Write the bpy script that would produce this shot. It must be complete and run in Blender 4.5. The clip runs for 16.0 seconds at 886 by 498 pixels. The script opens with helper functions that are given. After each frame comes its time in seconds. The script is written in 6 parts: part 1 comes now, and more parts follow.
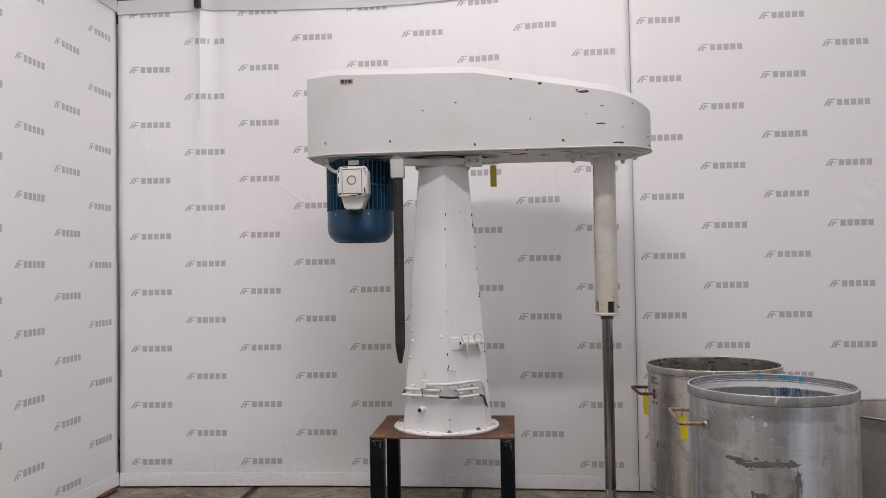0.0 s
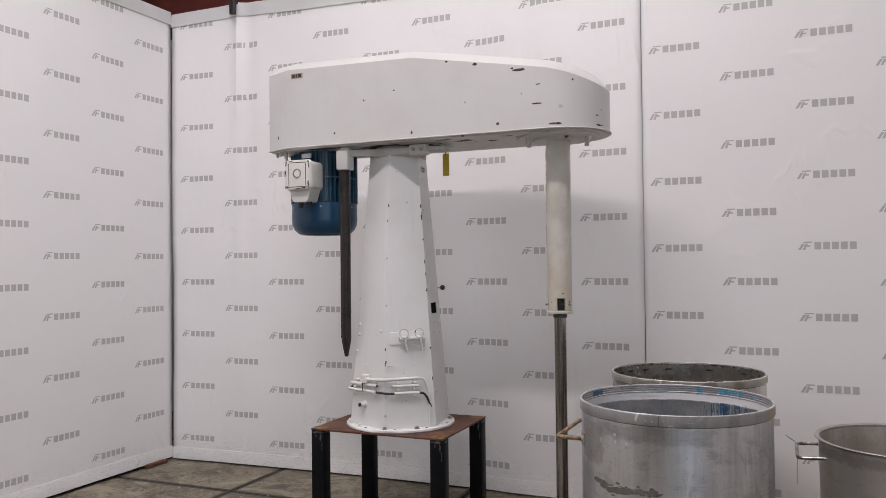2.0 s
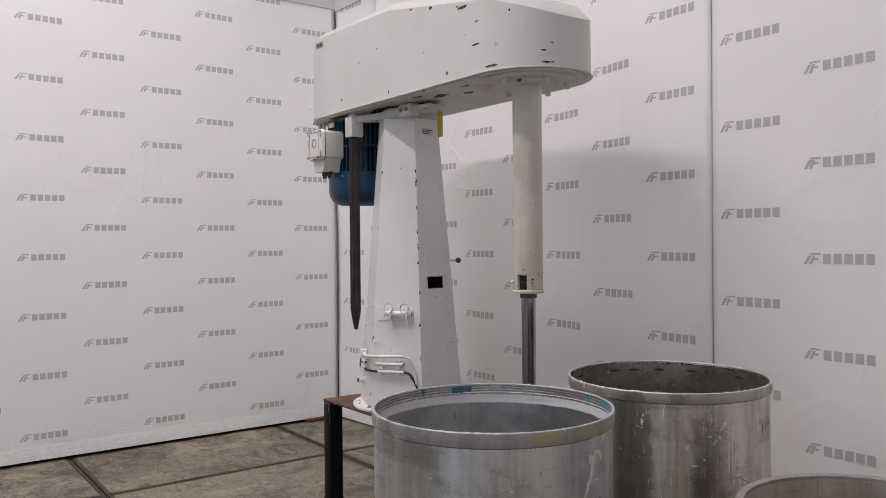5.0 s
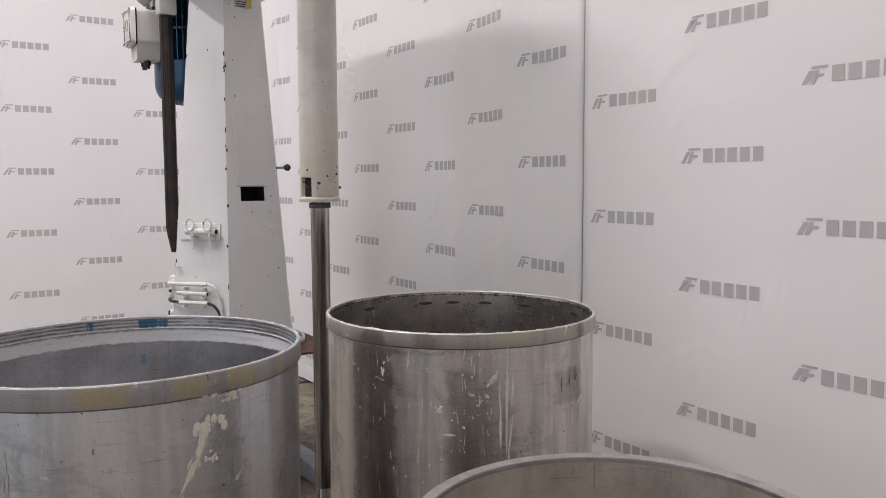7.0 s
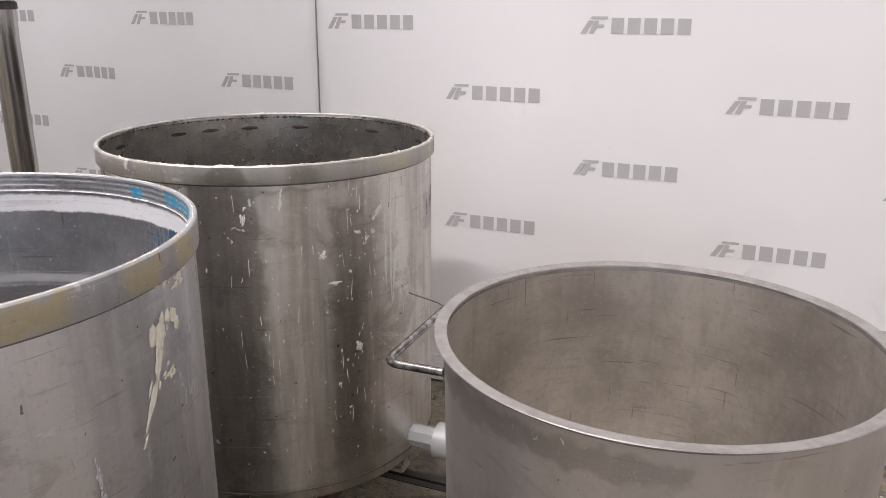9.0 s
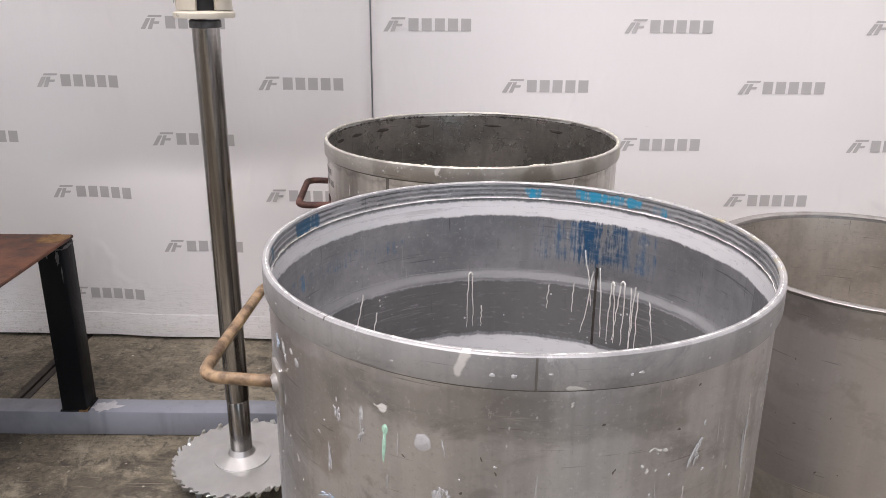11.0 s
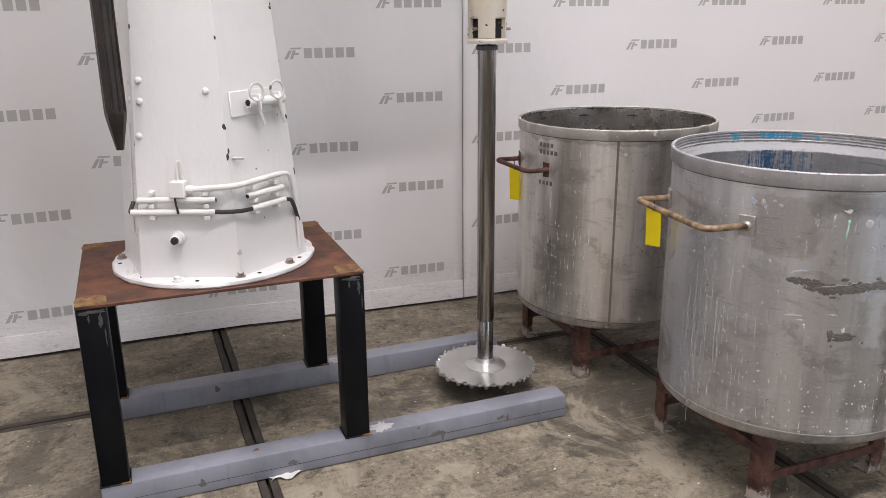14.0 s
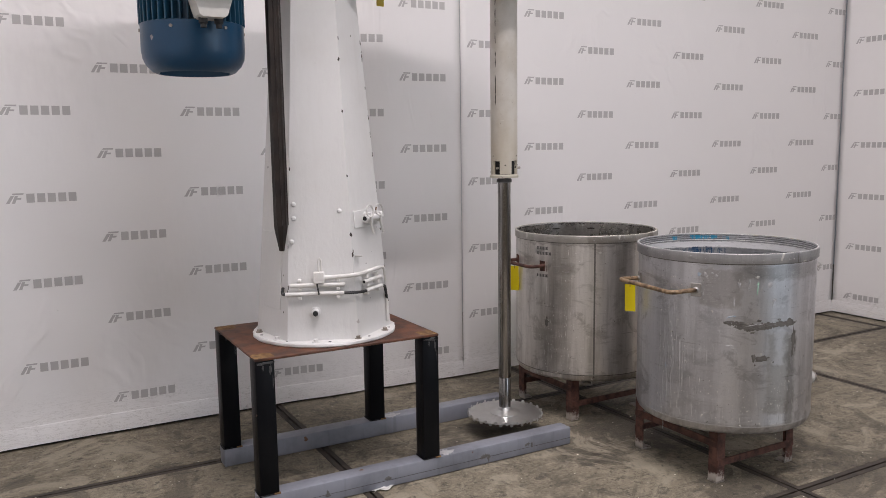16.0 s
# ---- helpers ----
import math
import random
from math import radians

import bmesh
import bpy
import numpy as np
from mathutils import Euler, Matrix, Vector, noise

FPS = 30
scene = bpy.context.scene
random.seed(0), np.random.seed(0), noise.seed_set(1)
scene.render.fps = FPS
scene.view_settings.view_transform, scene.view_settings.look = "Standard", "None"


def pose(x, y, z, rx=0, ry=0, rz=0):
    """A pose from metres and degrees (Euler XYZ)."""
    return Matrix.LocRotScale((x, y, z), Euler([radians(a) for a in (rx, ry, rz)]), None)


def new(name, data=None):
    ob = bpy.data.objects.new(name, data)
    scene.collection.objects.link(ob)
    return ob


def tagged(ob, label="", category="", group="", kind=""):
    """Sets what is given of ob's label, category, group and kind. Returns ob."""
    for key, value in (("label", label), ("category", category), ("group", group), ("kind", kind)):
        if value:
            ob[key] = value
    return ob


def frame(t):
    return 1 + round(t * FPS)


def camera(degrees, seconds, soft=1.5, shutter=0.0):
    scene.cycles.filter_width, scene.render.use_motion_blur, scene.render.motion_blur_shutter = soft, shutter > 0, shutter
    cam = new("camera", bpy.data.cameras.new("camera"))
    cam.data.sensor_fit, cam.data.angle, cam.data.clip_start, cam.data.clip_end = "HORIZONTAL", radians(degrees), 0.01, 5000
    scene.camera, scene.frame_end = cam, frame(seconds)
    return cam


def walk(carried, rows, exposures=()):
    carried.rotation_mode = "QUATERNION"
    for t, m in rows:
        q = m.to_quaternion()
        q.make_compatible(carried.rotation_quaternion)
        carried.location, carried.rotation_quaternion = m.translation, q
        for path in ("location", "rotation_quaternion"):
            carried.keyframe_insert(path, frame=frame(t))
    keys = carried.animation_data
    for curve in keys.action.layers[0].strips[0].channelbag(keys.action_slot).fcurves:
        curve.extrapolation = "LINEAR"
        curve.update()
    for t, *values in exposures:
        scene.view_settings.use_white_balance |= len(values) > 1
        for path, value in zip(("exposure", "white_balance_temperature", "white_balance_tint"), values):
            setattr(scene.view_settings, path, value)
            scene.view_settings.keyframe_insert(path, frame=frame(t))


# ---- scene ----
cam = camera(58.3, 16.0, soft=0.5)
METRES, EYE, TILT, LEAN, TURN = 10.4, 1.5, 0.0, 0.0, 5.1
ROWS = [
    (0.0, 0.0, 0.0, 0.0, 0.02, 1.46, 0.9),
    (0.5, 0.0419, 0.0015, 0.0009, 4.8, 1.38, 0.84),
    (1.0, 0.0803, 0.0089, 0.0018, 9.29, 1.23, 0.75),
    (1.5, 0.1175, 0.0231, 0.0007, 13.68, 1.15, 0.69),
    (2.0, 0.1527, 0.0386, -0.0011, 17.84, 1.05, 0.61),
    (2.5, 0.1826, 0.0569, -0.0018, 22.55, 0.74, 0.51),
    (3.0, 0.212, 0.0777, -0.001, 27.87, 0.49, 0.47),
    (5.5, 0.3246, 0.2177, -0.0069, 52.19, -0.69, 0.59),
    (6.0, 0.3334, 0.251, -0.011, 54.31, -0.94, 0.53),
    (6.5, 0.3253, 0.283, -0.0169, 54.48, -2.12, 0.35),
    (7.0, 0.3096, 0.3044, -0.02, 52.15, -4.84, 0.21),
    (7.5, 0.2912, 0.3148, -0.0209, 47.38, -8.77, 0.26),
    (8.0, 0.273, 0.3115, -0.0284, 36.01, -12.2, 0.19),
    (10.5, 0.155, 0.2458, -0.0196, 0.17, -19.45, -0.48),
    (11.0, 0.1236, 0.2463, -0.0178, -4.84, -18.8, -0.4),
    (11.5, 0.0971, 0.2427, -0.0156, -9.58, -18.23, -0.31),
    (12.0, 0.07, 0.2386, -0.0175, -14.35, -17.89, -0.11),
    (12.5, 0.0403, 0.2336, -0.0195, -19.03, -17.62, 0.1),
    (13.0, 0.0139, 0.2248, -0.0201, -22.44, -17.55, 0.3),
    (13.5, -0.0137, 0.2161, -0.0195, -24.77, -17.45, 0.44),
    (14.0, -0.0394, 0.2047, -0.0165, -26.61, -16.63, 0.56),
    (14.5, -0.0623, 0.1887, -0.0145, -28.02, -14.69, 0.64),
    (15.0, -0.0877, 0.1728, -0.0139, -29.91, -12.05, 0.72),
    (15.5, -0.1137, 0.1588, -0.0113, -32.45, -9.52, 0.8),
    (16.0, -0.1364, 0.1458, -0.0113, -34.12, -7.43, 0.77),
]
walk(cam, [(t, pose(0, 0, EYE, TILT, LEAN, TURN) @ pose(METRES * x, METRES * y, METRES * z, 90 + pitch, roll, yaw)) for t, x, y, z, yaw, pitch, roll in ROWS],
     exposures=[(0.0, 0.0), (3.0, 0.0), (6.0, -0.06), (6.5, -0.06), (7.0, 0.27), (7.5, 0.39), (8.0, 0.64), (10.5, 0.88), (12.5, 0.72), (15.0, 0.41), (16.0, 0.20)])

# ---- world and lights ----
world = bpy.data.worlds.new("hall_air")
world.use_nodes = True
world.node_tree.nodes["Background"].inputs[0].default_value = (0.75, 0.8, 0.9, 1)
world.node_tree.nodes["Background"].inputs[1].default_value = 0.03
scene.world = world


def lamp(name, x, y, z, sx, sy, watts, colour=(1.0, 0.92, 0.94), tilt=0, turn=0):
    data = bpy.data.lights.new(name, "AREA")
    data.shape, data.size, data.size_y, data.energy, data.color = "RECTANGLE", sx, sy, watts, colour
    ob = new(name, data)
    ob.matrix_world = pose(x, y, z, tilt, 0, turn)
    return ob


KEY = 0.50
OVERHEAD_TINT = (1.0, 0.930, 0.955)
lamp("strip_lamp", -0.1, 1.8, 5.2, 2.0, 0.15, 210 * KEY)
# unseen overhead lamps, placed to even out the light; the roof has no openings
lamp("overhead_fill", -1.3, 0.6, 6.3, 2.8, 1.0, 45 * KEY, OVERHEAD_TINT)
lamp("overhead_fill", -1.3, -2.4, 6.3, 2.8, 1.4, 65 * KEY, OVERHEAD_TINT)
lamp("overhead_fill", 0.0, -6.0, 6.3, 13.0, 3.0, 360 * KEY, OVERHEAD_TINT)
lamp("overhead_fill", 0.0, 3.4, 6.3, 5.0, 1.2, 310 * KEY, OVERHEAD_TINT)
lamp("overhead_fill", 2.3, -0.6, 6.3, 1.2, 5.0, 55 * KEY, OVERHEAD_TINT)
# unseen bluish lamps: the first gives the drums' highlights, the second is added fill
lamp("bluish_side_light", 5.0, -8.85, 2.2, 3.4, 4.2, 150 * KEY, (0.76, 0.87, 1.0), 90)
lamp("bluish_side_light", 7.85, -6.4, 2.2, 4.2, 4.2, 420 * KEY, (0.72, 0.85, 1.0), 90, 90)
# ---- materials ----
class Nodes:
    """A small builder for node materials."""

    def __init__(self, name):
        self.m = bpy.data.materials.new(name)
        self.m.use_nodes = True
        self.t = self.m.node_tree
        self.b = self.t.nodes["Principled BSDF"]

    def node(self, kind, **inputs):
        n = self.t.nodes.new(kind)
        for k, v in inputs.items():
            self.put(n.inputs[k.replace("_", " ")], v)
        return n

    def put(self, socket, v):
        if isinstance(v, bpy.types.NodeSocket):
            self.t.links.new(v, socket)
        elif isinstance(v, (tuple, list)) and len(v) == 3 and socket.type == "RGBA":
            socket.default_value = (*v, 1)
        else:
            socket.default_value = v

    def coords(self, kind="Object", scale=(1, 1, 1), shift=None, spin=0.0):
        c = self.node("ShaderNodeTexCoord").outputs[kind]
        if shift is not None:
            c = self.vmath("ADD", c, shift)
        mp = self.node("ShaderNodeMapping", Vector=c)
        mp.inputs["Scale"].default_value = scale
        mp.inputs["Rotation"].default_value = (0, 0, spin)
        return mp.outputs[0]

    def vmath(self, op, a, b):
        n = self.t.nodes.new("ShaderNodeVectorMath")
        n.operation = op
        self.put(n.inputs[0], a)
        self.put(n.inputs[1], b)
        return n.outputs[0]

    def math(self, op, a, b=0.0, clamp=False):
        n = self.t.nodes.new("ShaderNodeMath")
        n.operation, n.use_clamp = op, clamp
        self.put(n.inputs[0], a)
        self.put(n.inputs[1], b)
        return n.outputs[0]

    def noise(self, vec, scale, detail=4.0, rough=0.55, distort=0.0):
        n = self.node("ShaderNodeTexNoise", Vector=vec, Scale=scale, Detail=detail, Roughness=rough, Distortion=distort)
        return n.outputs["Fac"]

    def cells(self, vec, scale, feature="F1"):
        n = self.node("ShaderNodeTexVoronoi", Vector=vec, Scale=scale)
        n.feature = feature
        return n.outputs["Distance"], n.outputs["Color"]

    def ramp(self, fac, lo, hi):
        """0 below lo, 1 above hi (or the other way round)."""
        n = self.node("ShaderNodeMapRange", Value=fac)
        n.interpolation_type = "SMOOTHSTEP"
        if lo < hi:
            n.inputs["From Min"].default_value, n.inputs["From Max"].default_value = lo, hi
        else:
            n.inputs["From Min"].default_value, n.inputs["From Max"].default_value = hi, lo
            n.inputs["To Min"].default_value, n.inputs["To Max"].default_value = 1, 0
        return n.outputs[0]

    def mix(self, fac, a, b):
        n = self.t.nodes.new("ShaderNodeMix")
        n.data_type = "RGBA"
        self.put(n.inputs[0], fac)
        self.put(n.inputs[6], a)
        self.put(n.inputs[7], b)
        return n.outputs[2]

    def split(self, vec):
        n = self.node("ShaderNodeSeparateXYZ", Vector=vec)
        return n.outputs

    def lerp(self, fac, a, b):
        n = self.node("ShaderNodeMapRange", Value=fac)
        self.put(n.inputs["To Min"], a)
        self.put(n.inputs["To Max"], b)
        return n.outputs[0]

    def done(self, colour, rough=0.5, metal=0.0, height=None, bump=0.2, distance=0.002, coat=0.0):
        self.put(self.b.inputs["Base Color"], colour)
        self.put(self.b.inputs["Roughness"], rough)
        self.put(self.b.inputs["Metallic"], metal)
        if coat:
            self.b.inputs["Coat Weight"].default_value = coat
        if height is not None:
            n = self.node("ShaderNodeBump", Height=height, Strength=bump, Distance=distance)
            self.t.links.new(n.outputs[0], self.b.inputs["Normal"])
        return self.m


def plain(name, a, b, scale=8.0, rough=0.5, metal=0.0, bump=0.15, grain=60.0):
    """Two shades mixed by broad and fine noise, with fine relief."""
    n = Nodes(name)
    c = n.coords()
    broad, fine = n.noise(c, scale), n.noise(c, grain, 6)
    f = n.math("ADD", n.math("MULTIPLY", n.ramp(broad, 0.3, 0.7), 0.7), n.math("MULTIPLY", fine, 0.3))
    return n.done(n.mix(f, a, b), n.lerp(fine, rough - 0.1, rough + 0.1), metal, fine, bump)


def chipped_paint(name, paint, shade, under, rough=0.4, chips=0.5, rust=(0.2, 0.1, 0.05), spec=0.5, lumps=0.3):
    """Old paint: broad grime, brush relief, and chips down to dark metal."""
    n = Nodes(name)
    c = n.coords()
    grime = n.ramp(n.noise(c, 3.0, 5, 0.6), 0.4, 0.8)
    streak = n.ramp(n.noise(n.coords(scale=(9, 9, 0.8)), 3.0, 3), 0.55, 0.8)
    col = n.mix(n.math("MULTIPLY", grime, 0.6), paint, shade)
    col = n.mix(n.math("MULTIPLY", streak, 0.25), col, shade)
    d, k = n.cells(n.vmath("ADD", c, n.vmath("MULTIPLY", n.node("ShaderNodeTexNoise", Vector=c, Scale=40.0).outputs["Color"], (0.03, 0.03, 0.03))), 16.0)
    few = n.ramp(n.split(k)[0], 1.0 - chips * 0.35, 1.0 - chips * 0.35 + 0.02)
    chip = n.math("MULTIPLY", n.ramp(d, 0.17, 0.13), few)
    fine = n.ramp(n.noise(c, 130, 3, 0.6), 0.735, 0.75)
    chip = n.math("MAXIMUM", chip, n.math("MULTIPLY", fine, chips))
    col = n.mix(chip, col, n.mix(n.noise(c, 30), under, rust))
    brush = n.math("ADD", n.noise(c, 45, 5, 0.6), n.math("MULTIPLY", n.noise(n.coords(scale=(1, 1, 0.3)), 26, 4, 0.6, 0.5), lumps * 2.0))
    h = n.math("SUBTRACT", brush, n.math("MULTIPLY", chip, 1.5))
    dent = n.ramp(n.noise(c, 22, 4, 0.7, 1.2), 0.66, 0.72)
    col = n.mix(n.math("MULTIPLY", dent, 0.35 * lumps), col, shade)
    n.b.inputs["Specular IOR Level"].default_value = spec
    return n.done(col, n.lerp(n.noise(c, 20), rough - 0.08, rough + 0.12), 0.0, h, 0.14 + 0.26 * lumps)


WHITE = chipped_paint("white_machine_paint", (0.60, 0.59, 0.578), (0.53, 0.515, 0.49), (0.03, 0.03, 0.03), 0.36, 0.10)
WHITE_THICK = chipped_paint("white_column_paint", (0.70, 0.695, 0.685), (0.60, 0.585, 0.56), (0.03, 0.03, 0.03), 0.32, 0.12, lumps=1.0)
GREY_WHITE = chipped_paint("grimy_white_paint", (0.56, 0.545, 0.52), (0.26, 0.24, 0.21), (0.03, 0.03, 0.03), 0.45, 0.6, lumps=0.8)
BLUE_DIRTY = chipped_paint("grimy_blue_paint", (0.016, 0.072, 0.130), (0.006, 0.018, 0.030), (0.20, 0.25, 0.30), 0.30, 0.35)



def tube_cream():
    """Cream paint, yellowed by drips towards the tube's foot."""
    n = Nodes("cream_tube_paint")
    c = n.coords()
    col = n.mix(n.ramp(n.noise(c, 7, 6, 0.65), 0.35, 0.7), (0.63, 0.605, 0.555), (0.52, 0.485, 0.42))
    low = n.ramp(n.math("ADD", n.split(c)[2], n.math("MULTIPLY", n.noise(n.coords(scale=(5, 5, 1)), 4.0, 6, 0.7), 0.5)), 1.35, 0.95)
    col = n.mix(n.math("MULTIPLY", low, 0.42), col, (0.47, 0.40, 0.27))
    spot = n.ramp(n.noise(c, 55, 5, 0.7), 0.66, 0.70)
    col = n.mix(n.math("MULTIPLY", spot, 0.7), col, (0.13, 0.10, 0.065))
    scrape = n.ramp(n.noise(n.coords(scale=(1, 1, 6)), 14, 5, 0.7), 0.66, 0.70)
    col = n.mix(n.math("MULTIPLY", scrape, 0.5), col, (0.70, 0.68, 0.62))
    return n.done(col, n.lerp(n.noise(c, 20), 0.22, 0.40), 0.0, n.math("SUBTRACT", n.noise(c, 45, 5, 0.6), spot), 0.22)


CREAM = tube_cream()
CREAM_PEELED = chipped_paint("peeled_cream_paint", (0.66, 0.63, 0.54), (0.42, 0.37, 0.26), (0.02, 0.018, 0.016), 0.5, 1.0)
# greyer copy of the sheet vinyl; the hem's shading is in its colour
HEM_SHADED = plain("shaded_hem_vinyl", (0.60, 0.595, 0.59), (0.55, 0.545, 0.54), 2.0, 0.55, 0.0, 0.1, 12)
PAINT_WHITE = plain("dried_white_paint", (0.82, 0.81, 0.78), (0.70, 0.69, 0.65), 60.0, 0.5, 0.0, 0.3, 200)
PAINT_DULL = plain("scuffed_pale_paint", (0.56, 0.56, 0.575), (0.42, 0.42, 0.43), 70.0, 0.45, 0.25, 0.2, 240)
PAINT_CREAM = plain("dried_cream_paint", (0.80, 0.77, 0.66), (0.68, 0.65, 0.55), 50.0, 0.5, 0.0, 0.3, 200)
PAINT_MINT = plain("dried_mint_paint", (0.42, 0.66, 0.52), (0.38, 0.60, 0.48), 50.0, 0.45, 0.0, 0.2, 200)
PAINT_BLUE = plain("dried_blue_paint", (0.35, 0.45, 0.58), (0.55, 0.58, 0.62), 60.0, 0.5, 0.0, 0.2, 200)
STAIN = plain("brown_residue", (0.10, 0.093, 0.083), (0.185, 0.175, 0.16), 30.0, 0.45, 0.2, 0.2, 150)
SCRAPED = plain("scraped_steel", (0.11, 0.108, 0.11), (0.05, 0.048, 0.048), 70.0, 0.45, 0.4, 0.2, 240)
SCUFF = plain("dark_scuff", (0.09, 0.085, 0.08), (0.16, 0.155, 0.15), 60.0, 0.5, 0.0, 0.2, 200)
STICKER = plain("faded_sticker", (0.46, 0.33, 0.24), (0.36, 0.24, 0.17), 40.0, 0.6)
BARE = plain("bare_chip", (0.02, 0.018, 0.017), (0.06, 0.045, 0.035), 60.0, 0.6, 0.0, 0.2, 200)
BLUE = chipped_paint("blue_motor_paint", (0.005, 0.056, 0.128), (0.004, 0.030, 0.066), (0.3, 0.35, 0.4), 0.32, 0.16)
BLACK = chipped_paint("black_steel_paint", (0.005, 0.0055, 0.007), (0.016, 0.0155, 0.016), (0.09, 0.085, 0.08), 0.36, 0.22, spec=0.10, lumps=0.8)
PRIMER = chipped_paint("grey_primer_paint", (0.255, 0.268, 0.310), (0.060, 0.060, 0.068), (0.05, 0.035, 0.03), 0.42, 0.22, lumps=0.9)
RUST = plain("brown_rust", (0.022, 0.010, 0.008), (0.155, 0.054, 0.022), 17.0, 0.6, 0.0, 0.3, 90)
OCHRE = plain("ochre_weld_rust", (0.27, 0.160, 0.058), (0.075, 0.030, 0.014), 48.0, 0.8, 0.0, 0.4, 120)
TAN_RUST = plain("tan_rusty_bar", (0.42, 0.29, 0.17), (0.030, 0.014, 0.009), 42.0, 0.45, 0.1, 0.5, 160)


def leg_rust():
    """Red-brown iron, crusted with white paint towards its feet."""
    n = Nodes("red_brown_leg_paint")
    c = n.coords()
    col = n.mix(n.ramp(n.noise(c, 22, 5, 0.65), 0.35, 0.65), (0.040, 0.015, 0.011), (0.125, 0.055, 0.040))
    crust = n.math("ADD", n.noise(c, 34, 6, 0.7), n.math("MULTIPLY", n.ramp(n.split(c)[2], 0.12, 0.0), 0.62))
    crust = n.ramp(n.math("MULTIPLY", crust, 0.5), 0.46, 0.56)
    col = n.mix(n.math("MULTIPLY", crust, 0.8), col, (0.50, 0.46, 0.41))
    return n.done(col, 0.7, 0.0, n.noise(c, 120, 5), 0.35)


RED_RUST = leg_rust()
YELLOW = plain("yellow_tag_plastic", (0.80, 0.66, 0.0), (0.70, 0.56, 0.0), 6.0, 0.45, 0.0, 0.05)
DULL_YELLOW = plain("dull_yellow_tag", (0.50, 0.38, 0.02), (0.42, 0.30, 0.02), 6.0, 0.5, 0.0, 0.05)
RED = plain("red_lever_plastic", (0.55, 0.10, 0.06), (0.62, 0.35, 0.30), 30.0, 0.5)
RUBBER = plain("black_cable", (0.015, 0.015, 0.015), (0.03, 0.03, 0.03), 20.0, 0.5)
PIPE_WHITE = plain("white_conduit", (0.74, 0.73, 0.71), (0.62, 0.60, 0.57), 12.0, 0.45)
# black stands in for the shade inside holes, tube ends and gaps
DARK = plain("painted_hole_shade", (0.006, 0.006, 0.006), (0.012, 0.012, 0.012), 10.0, 0.8)
ALU = plain("cast_aluminium", (0.56, 0.56, 0.55), (0.40, 0.40, 0.39), 14.0, 0.45, 0.2, 0.2, 90)
BOLT = plain("bolt_steel", (0.42, 0.40, 0.37), (0.25, 0.2, 0.16), 40.0, 0.42, 0.8)
TERMINAL = chipped_paint("terminal_box_paint", (0.72, 0.705, 0.67), (0.52, 0.50, 0.46), (0.03, 0.03, 0.03), 0.38, 0.5, lumps=0.5)
ROD = plain("brown_oiled_bar", (0.010, 0.008, 0.007), (0.036, 0.025, 0.020), 14.0, 0.4, 0.2, 0.25, 70)
BRIGHT = plain("bright_disc_steel", (0.78, 0.78, 0.77), (0.66, 0.655, 0.645), 12.0, 0.33, 1.0, 0.004, 60)
GROOVE = plain("dark_steel_edge", (0.028, 0.023, 0.019), (0.065, 0.052, 0.040), 14.0, 0.7, 0.0, 0.3)
PLATE = plain("welded_plate_steel", (0.42, 0.41, 0.39), (0.30, 0.28, 0.26), 30.0, 0.45, 0.6, 0.2, 120)
# hall tones carry light: dark for unlit sides, pale for reflections and bounce
UNLIT_HALL = plain("unlit_tone_hall_wall", (0.17, 0.18, 0.195), (0.12, 0.128, 0.14), 0.5, 0.7, 0.0, 0.1, 8)
HALL = plain("pale_hall_wall", (0.58, 0.61, 0.65), (0.52, 0.545, 0.58), 0.6, 0.7, 0.0, 0.1, 8)
ROOF = plain("bounce_hall_roof", (0.40, 0.395, 0.385), (0.34, 0.335, 0.325), 1.0, 0.8, 0.0, 0.1, 8)
BEAM_RED = plain("red_steel_beam", (0.16, 0.03, 0.02), (0.09, 0.02, 0.015), 4.0, 0.55)


def shaft_steel():
    n = Nodes("stained_shaft_steel")
    c = n.coords()
    long = n.noise(n.coords(scale=(30, 30, 1.2)), 2.0, 4)
    col = n.mix(n.ramp(long, 0.35, 0.7), (0.20, 0.19, 0.18), (0.56, 0.55, 0.54))
    return n.done(col, n.lerp(n.noise(c, 18), 0.14, 0.30), 1.0, n.noise(c, 90), 0.08)


SHAFT = shaft_steel()


